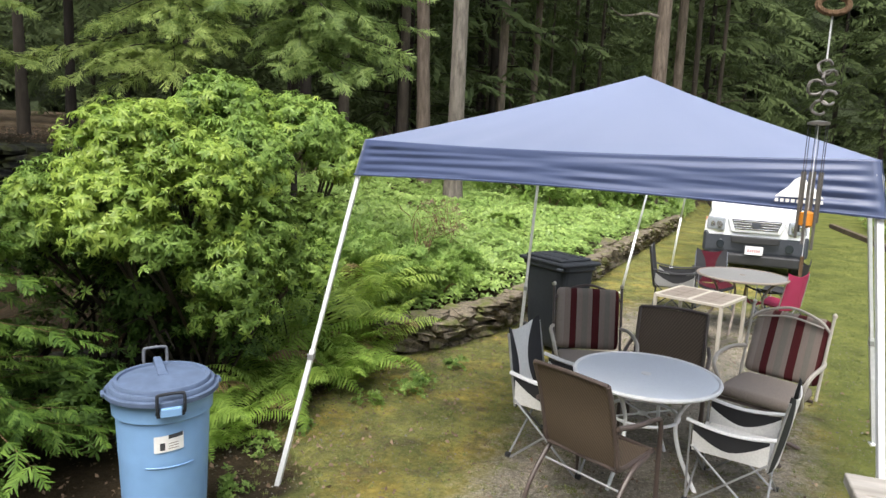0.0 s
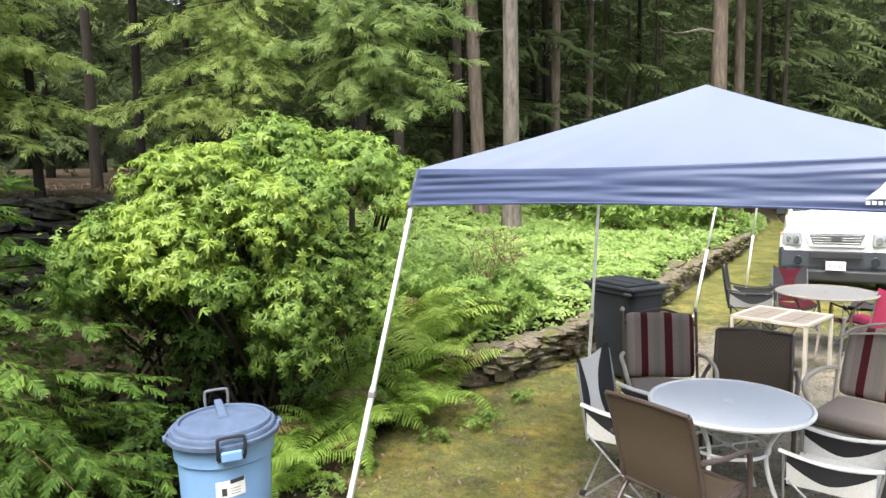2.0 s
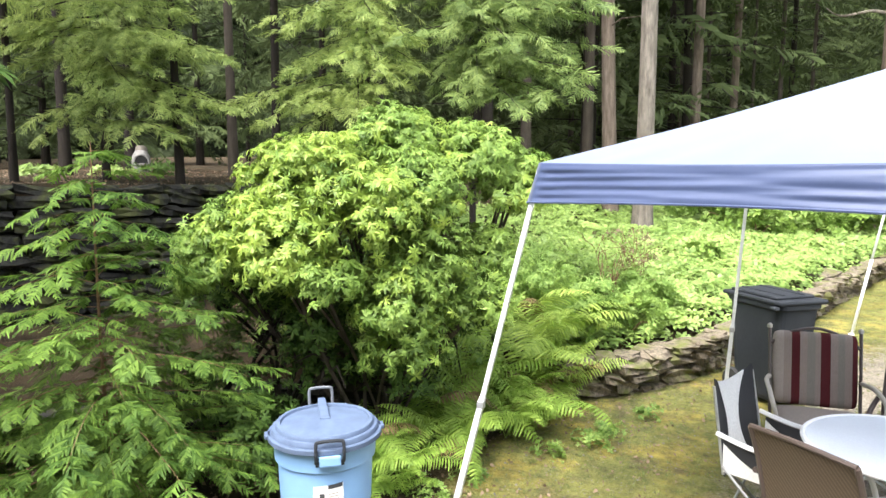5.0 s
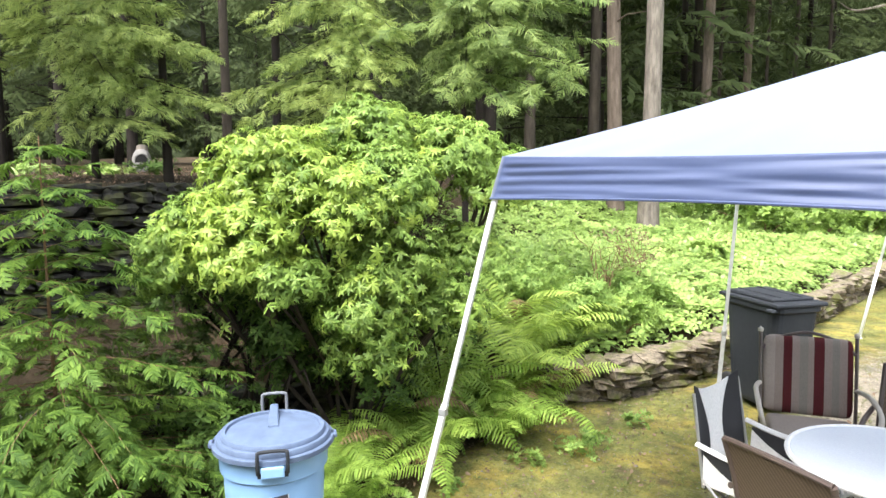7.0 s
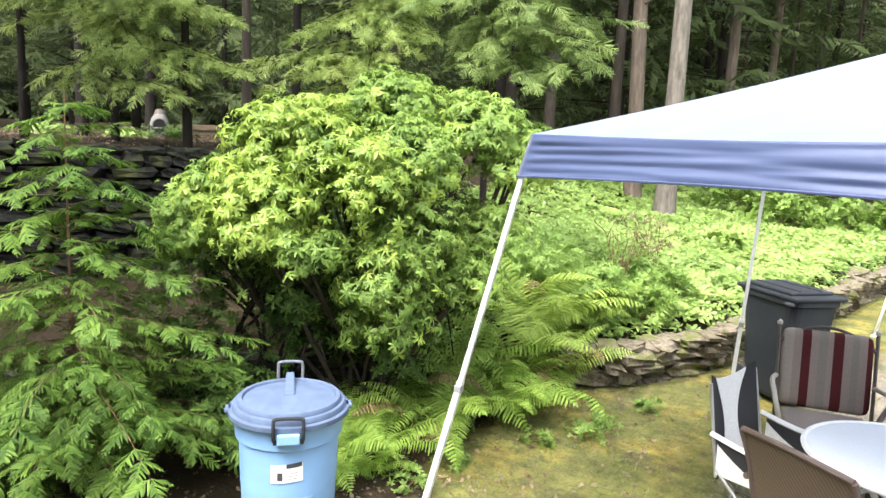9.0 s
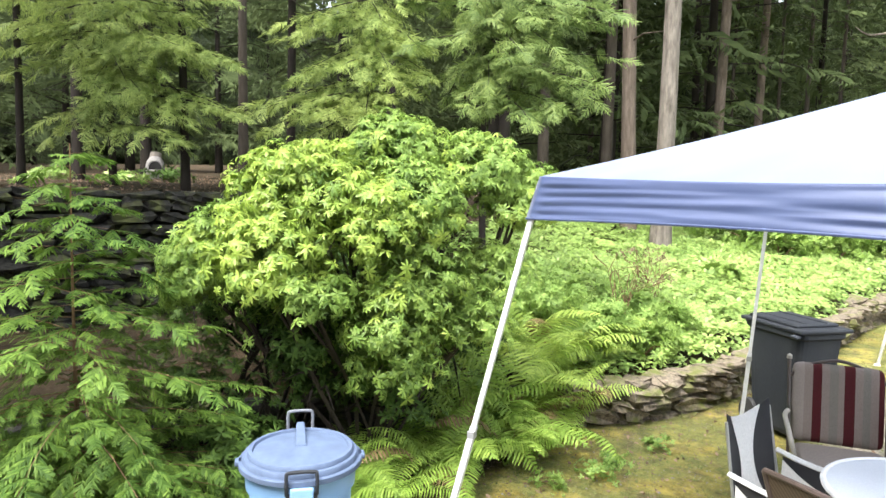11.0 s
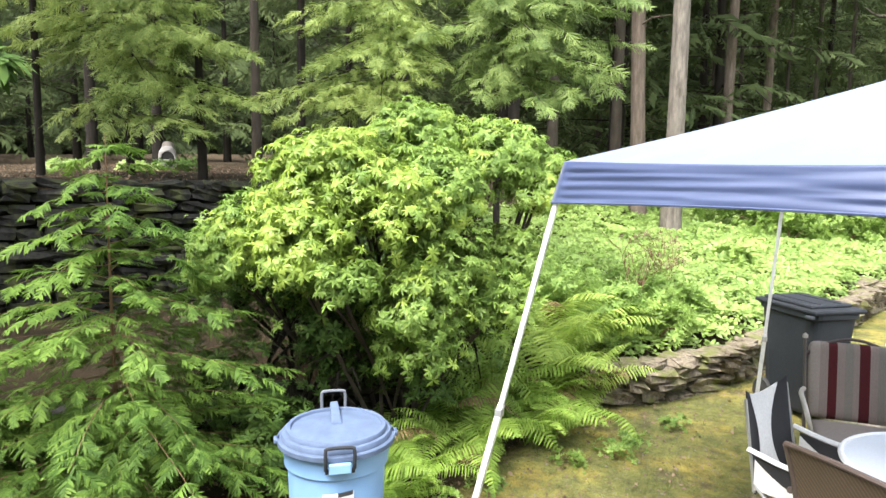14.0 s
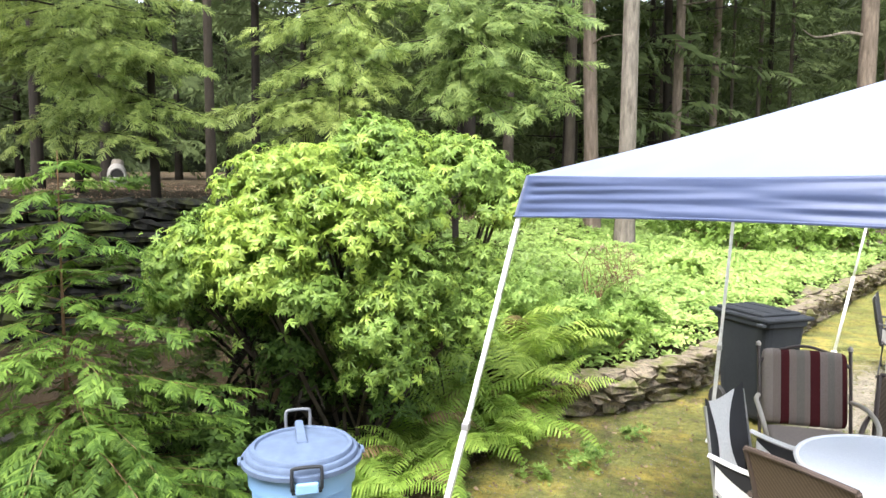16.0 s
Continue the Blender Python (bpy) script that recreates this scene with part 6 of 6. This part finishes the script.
        lathe(bm, [(0.01, 0.0), (0.062, 0.0), (0.07, 0.012), (0.062, 0.02)], 16, pose(s * 0.60, -0.045, 0.50, 90, 0, 0))
        part("fog_lamp", bm, GLASS, bumper)
    bm = bmesh.new()
    box(bm, (-0.155, -0.085, 0.365), (0.155, -0.072, 0.495), 0.004)
    plate = part("number_plate", bm, PLATE, bumper, "white number plate with illegible marks")
    for k, xx in enumerate(np.linspace(-0.11, 0.08, 6)):
        bm = bmesh.new()
        box(bm, (xx, -0.0865, 0.40), (xx + 0.024, -0.0855, 0.45))
        part("plate_bar", bm, RED_INK, plate)
    bm = bmesh.new()
    box(bm, (-0.52, -0.02, 0.69), (0.52, 0.10, 0.915), 0.03)
    for v in bm.verts:
        v.co.x *= 0.82 + 0.18 * (v.co.z - 0.69) / 0.225
    surround = part("grille_surround", bm, CAR_WHITE, c)
    bm = bmesh.new()
    box(bm, (-0.44, -0.027, 0.735), (0.44, -0.012, 0.895), 0.004)
    for v in bm.verts:
        v.co.x *= 0.84 + 0.16 * (v.co.z - 0.735) / 0.16
    grille = part("grille", bm, CAR_GREY, surround, "grey mesh grille")
    for k in range(4):
        bm = bmesh.new()
        hw = 0.375 + 0.015 * k
        box(bm, (-hw, -0.040, 0.745 + 0.038 * k), (hw, -0.024, 0.763 + 0.038 * k), 0.003)
        part("grille_bar", bm, CHROME, surround)
    bm = bmesh.new()
    lathe(bm, [(0.002, 0), (0.05, 0.0), (0.055, 0.008), (0.05, 0.014)], 20, pose(0, -0.045, 0.815, 90, 0, 0) @ Matrix.Diagonal((1.6, 0.75, 1, 1)))
    part("badge", bm, CAR_GREY, surround)
    for s in (-1, 1):
        bm = bmesh.new()
        box(bm, (min(s * 0.545, s * 0.87), -0.055, 0.705), (max(s * 0.545, s * 0.87), 0.12, 0.905), 0.025)
        for v in bm.verts:
            v.co.y += 0.09 * max(0, (abs(v.co.x) - 0.6) / 0.24)
        lamp = part("headlight", bm, LAMP_GLASS, c, "clear headlight")
        for xx, rr in ((0.64, 0.052), (0.76, 0.04)):
            bm = bmesh.new()
            lathe(bm, [(0.004, 0.012), (rr * 0.6, 0.008), (rr, 0.0), (rr * 1.08, 0.006), (rr, 0.012)], 18, pose(s * xx, -0.061 + 0.09 * max(0, (xx - 0.6) / 0.24), 0.80, 90, 0, 0))
            part("reflector", bm, CHROME, lamp, smooth=True)
        bm = bmesh.new()
        box(bm, (min(s * 0.872, s * 0.905), 0.13, 0.72), (max(s * 0.872, s * 0.905), 0.27, 0.89), 0.01)
        part("side_marker", bm, AMBER, lamp)
        for yy in (0.85, 3.75):
            wheel = new("wheel")
            wheel.parent = c
            wheel.location = (s * 0.80, yy, 0.36)
            bm = bmesh.new()
            lathe(bm, [(0.20, -0.11), (0.33, -0.11), (0.36, -0.08), (0.36, 0.08), (0.33, 0.11), (0.20, 0.11)], 28, pose(0, 0, 0, 0, 90, 0))
            part("tyre", bm, RUBBER, wheel, smooth=True)
            bm = bmesh.new()
            lathe(bm, [(0.05, -0.095), (0.20, -0.10), (0.215, -0.08), (0.215, 0.08), (0.20, 0.10), (0.05, 0.095)], 20, pose(0, 0, 0, 0, 90, 0))
            part("rim", bm, STEEL, wheel)
    for xx in (-0.3, 0.3):
        bm = bmesh.new()
        tube(bm, [(xx, 1.20, 1.135), (xx + 0.35, 1.33, 1.20)], 0.008, 5)
        part("wiper", bm, BLACK, cab)
    return c


car(4.16, 13.7, -13)


# ---- porch edge and wind chime ----
def porch_rail():
    t = thing("porch_rail", pose(1.74, 2.9, 0, 0, 0, -9), "weathered grey wooden porch rail with a flat cap", "railing")
    for k in range(2):
        bm = bmesh.new()
        box(bm, (0.0, -0.145 - 0.148 * k, 1.16), (3.4, -0.003 - 0.148 * k, 1.20), 0.006)
        part("cap_board", bm, WOOD, t)
    for xx in (0.16, 1.7, 3.2):
        bm = bmesh.new()
        box(bm, (xx - 0.045, -0.20, -0.08), (xx + 0.045, -0.11, 1.158), 0.005)
        part("post", bm, WOOD, t)
    bm = bmesh.new()
    box(bm, (0.05, -0.17, 0.68), (3.35, -0.13, 0.77), 0.004)
    part("lower_rail", bm, WOOD, t)
    return t


porch_rail()


def wind_chime(x, y, z):
    t = thing("wind_chime", pose(x, y, z), "dark metal wind chime with grey tubes and an orange clapper", "wind chime")
    bm = bmesh.new()
    tube(bm, [(0.026 * math.cos(a), 0.006 * math.sin(a), 0.016 * math.sin(a)) for a in np.linspace(0, 2 * math.pi, 18, endpoint=False)], 0.006, 6, True)
    part("ring", bm, TWIG, t, smooth=True)
    bm = bmesh.new()
    tube(bm, [(0, 0, -0.01), (0, 0, -0.10)], 0.0016, 5)
    part("cord", bm, WHITE_TUBE, t)
    for k in range(5):
        bm = bmesh.new()
        a = k * 1.3
        cx, cz = 0.014 * math.sin(2.4 * k), -0.11 - 0.018 * k
        tube(bm, [(cx + 0.013 * math.cos(q), 0.004 * math.sin(3 * q + k), cz + 0.013 * math.sin(q)) for q in np.linspace(0.4, 5.6, 12)], 0.0028, 6)
        part("scroll", bm, BRONZE, t, smooth=True)
    bm = bmesh.new()
    lathe(bm, [(0.002, -0.205), (0.019, -0.208), (0.019, -0.213), (0.002, -0.215)], 18)
    part("top_plate", bm, BRONZE, t)
    for k in range(6):
        a = k * math.pi / 3
        px, py = 0.017 * math.cos(a), 0.017 * math.sin(a)
        ln = 0.095 + 0.010 * k
        bm = bmesh.new()
        tube(bm, [(px, py, -0.211), (px, py, -0.305)], 0.0008, 4)
        part("string", bm, INK, t)
        bm = bmesh.new()
        tube(bm, [(px, py, -0.30), (px, py, -0.30 - ln)], 0.0028, 8)
        part("chime_tube", bm, BRONZE, t)
    bm = bmesh.new()
    tube(bm, [(0, 0, -0.214), (0, 0, -0.47)], 0.0009, 4)
    part("clapper_cord", bm, WHITE_TUBE, t)
    bm = bmesh.new()
    lathe(bm, [(0.002, -0.405), (0.0135, -0.40), (0.0135, -0.377), (0.002, -0.373)], 12)
    part("clapper", bm, ORANGE, t, "orange clapper")
    bm = bmesh.new()
    box(bm, (-0.003, -0.002, -0.50), (0.003, 0.002, -0.46), 0.0008)
    part("sail", bm, TWIG, t)
    bm = bmesh.new()
    tube(bm, bent([(0, 0, 0.012), (0.012, 0, 0.03), (0, 0, 0.045), (0, 0, 0.30)], 5), 0.002, 6)
    part("hook", bm, BRONZE, t)
    return t


wind_chime(1.232, 1.97, 2.49)
bm = bmesh.new()
box(bm, (-0.05, -1.0, 0), (0.05, 2.4, 0.14), 0.006)
beam = part("porch_beam", bm, WOOD)
beam.matrix_world = pose(1.232, -0.3, 2.78)
tagged(beam, "weathered wooden porch beam carrying the wind chime", "beam")
bm = bmesh.new()
box(bm, (-0.05, -0.05, -0.1), (0.05, 0.05, 2.78), 0.006)
post = part("porch_post", bm, WOOD)
post.matrix_world = pose(1.232, -1.2, 0)
tagged(post, "square weathered wooden post holding the porch beam", "post")


# ---- clay oven on the terrace ----
def clay_oven(x, y, turn):
    t = thing("clay_oven", pose(x, y, float(land(x, y)), 0, 0, turn) @ Matrix.Scale(0.76, 4), "small pale clay chiminea with an arched mouth on the terrace", "outdoor oven")
    bm = bmesh.new()
    lathe(bm, [(0.20, 0.0), (0.23, 0.06), (0.25, 0.2), (0.25, 0.36), (0.22, 0.50), (0.15, 0.60), (0.08, 0.64), (0.01, 0.65)], 28)
    part("bowl", bm, CLAY, t, smooth=True)
    bm = bmesh.new()
    tube(bm, [(0, 0.05, 0.45), (0.02, 0.12, 0.62), (0.03, 0.16, 0.72)], 0, 14, taper=[0.19, 0.165, 0.15])
    part("chimney", bm, TAN_CLAY, t, smooth=True)
    bm = bmesh.new()
    arch = [(-0.19, 0.24)] + [(0.19 * math.cos(a), 0.30 + 0.21 * math.sin(a)) for a in np.linspace(math.pi, 0, 14)] + [(0.19, 0.24)]
    tube(bm, [(px, -0.255, pz) for px, pz in arch], 0.03, 8, True)
    part("mouth_rim", bm, CLAY, t, smooth=True)
    # flat black face painted as the shade inside the arch
    bm = bmesh.new()
    bm.faces.new([bm.verts.new((px * 0.95, -0.27, pz)) for px, pz in arch])
    part("mouth", bm, MOUTH_DARK, t, "flat face with the shade of the opening put into its colour")
    return t


clay_oven(-11.65, 11.15, 52)
for i, (wx, wy, wr, wh) in enumerate([(-9.9, 9.2, 0.3, 0.13), (-8.7, 9.0, 0.35, 0.16), (-10.6, 8.2, 0.3, 0.13)]):
    z0 = float(land(wx, wy))
    broad_shrub("weed_clump", (wx, wy, z0), [(wx, wy, z0 + wh * 0.4, wr, wr, wh * 0.6)], TWIG, "low green weeds on the shaded terrace", LONG_LEAF if i % 2 else COVER, 90, 230 + i, "wild plant", 0.09, 0.032, 6, 0.4)


# ---- beyond the lawn ----
bm = bmesh.new()
box(bm, (-3.2, -0.07, -0.03), (3.2, 0.07, 0.13), 0.015)
timber = part("landscape_timber", bm, BARK_BROWN)
timber.matrix_world = pose(8.75, 20.9, float(land(8.75, 20.9)), 0, 0, 84)
tagged(timber, "weathered landscape timber edging the lawn", "timber")
for i, (wx, wy, wr, wh) in enumerate([(10.3, 23.5, 0.8, 0.9), (10.2, 21.5, 0.7, 0.8), (11.2, 25.0, 1.0, 1.2)]):
    z0 = float(land(wx, wy))
    broad_shrub("border_shrub", (wx, wy, z0), [(wx, wy, z0 + wh * 0.5, wr, wr, wh * 0.6)], TWIG, "leafy green border shrub beside the lawn", COVER, 420, 190 + i, "shrub", 0.10, 0.035, 7, 0.5)

# ---- unseen house wall, added behind the camera to block light ----
bm = bmesh.new()
box(bm, (-7, -0.2, -0.3), (9, 0, 4.6))
house = part("wall_house", bm, SIDING)
house.matrix_world = pose(0, -2.2, 0)
tagged(house, "plain unseen wall added behind the porch to block light", "wall", kind="structure")


# ---- dry-stone walls, stone by stone ----
def stone_mesh(seed):
    r = np.random.default_rng(seed)
    bm = bmesh.new()
    bmesh.ops.create_cube(bm, size=1)
    bmesh.ops.subdivide_edges(bm, edges=bm.edges, cuts=1, use_grid_fill=True)
    for v in bm.verts:
        q = v.co.copy()
        v.co *= 1 - 0.17 * (q.length - 0.5) / 0.366
        v.co += Vector(r.normal(0, 0.075, 3))
    data = bpy.data.meshes.new("stone")
    bmesh.ops.recalc_face_normals(bm, faces=bm.faces)
    bm.to_mesh(data)
    bm.free()
    return data


def along(line, s):
    for (ax, ay), (bx, by) in zip(line, line[1:]):
        n = math.hypot(bx - ax, by - ay)
        if s <= n:
            return ax + (bx - ax) * s / n, ay + (by - ay) * s / n, math.atan2(by - ay, bx - ax)
        s -= n
    return line[-1][0], line[-1][1], math.atan2(line[-1][1] - line[-2][1], line[-1][0] - line[-2][0])


def dry_wall(name, label, line, start, stop, height, material, course, length, seed, batter=0.1, depth=0.28, foot=0.0, off=-0.02):
    r = np.random.default_rng(seed)
    wall = tagged(new(name), label, "wall", kind="structure")
    kinds = [stone_mesh(seed * 10 + i) for i in range(8)]
    for m in kinds:
        m.materials.append(material)
    z = foot - 0.03
    while z < foot + height:
        h = course * r.uniform(0.75, 1.25)
        s = start + r.uniform(0, length)
        while s < stop:
            ln = length * r.uniform(0.55, 1.5)
            x, y, a = along(line, s + ln / 2)
            side = off - r.uniform(-0.06, 0.06) - batter * (z - foot)
            px, py = x + math.sin(a) * -(side), y + math.cos(a) * (side)
            base = min(float(land(x + math.sin(a) * 0.3, y - math.cos(a) * 0.3)), foot + 0.4) if foot == 0 else 0
            m = Matrix.Translation((px, py, z + h / 2 + base)) @ Euler((r.normal(0, 0.09), r.normal(0, 0.07), a + r.normal(0, 0.14))).to_matrix().to_4x4() @ Matrix.Diagonal((ln * 1.02, depth * r.uniform(0.85, 1.2), h * 1.06, 1))
            ob = new("stone", kinds[int(r.integers(0, 8))])
            ob.parent = wall
            ob.matrix_basis = m
            s += ln
        z += h
    return wall


dry_wall("wall_low", "low dry-laid fieldstone wall holding the planted bank", LOW_WALL, 14.3, 30.0, 0.40, STONE, 0.095, 0.27, 3, 0.20, 0.29)
dry_wall("wall_low_left", "low dry-laid fieldstone edging, shade of the shrubs put into its colour", LOW_WALL, 8.5, 14.2, 0.26, SHADE_STONE, 0.11, 0.42, 5)
dry_wall("wall_terrace", "tall dry-laid retaining wall below the terrace, shade put into its stone colour", HIGH_WALL, 8.5, 17.2, 1.60, SHADE_STONE, 0.12, 0.34, 4, 0.06, 0.35, foot=0.42)

slab = new("flat_stone", stone_mesh(77))
slab.data.materials.append(STONE)
slab.matrix_world = pose(1.42, 14.0, float(land(1.42, 14.0)) + 0.10, 3, -4, 60) @ Matrix.Diagonal((0.75, 0.42, 0.09, 1))
tagged(slab, "flat dark stone slab lying on the planted bank", "stone")
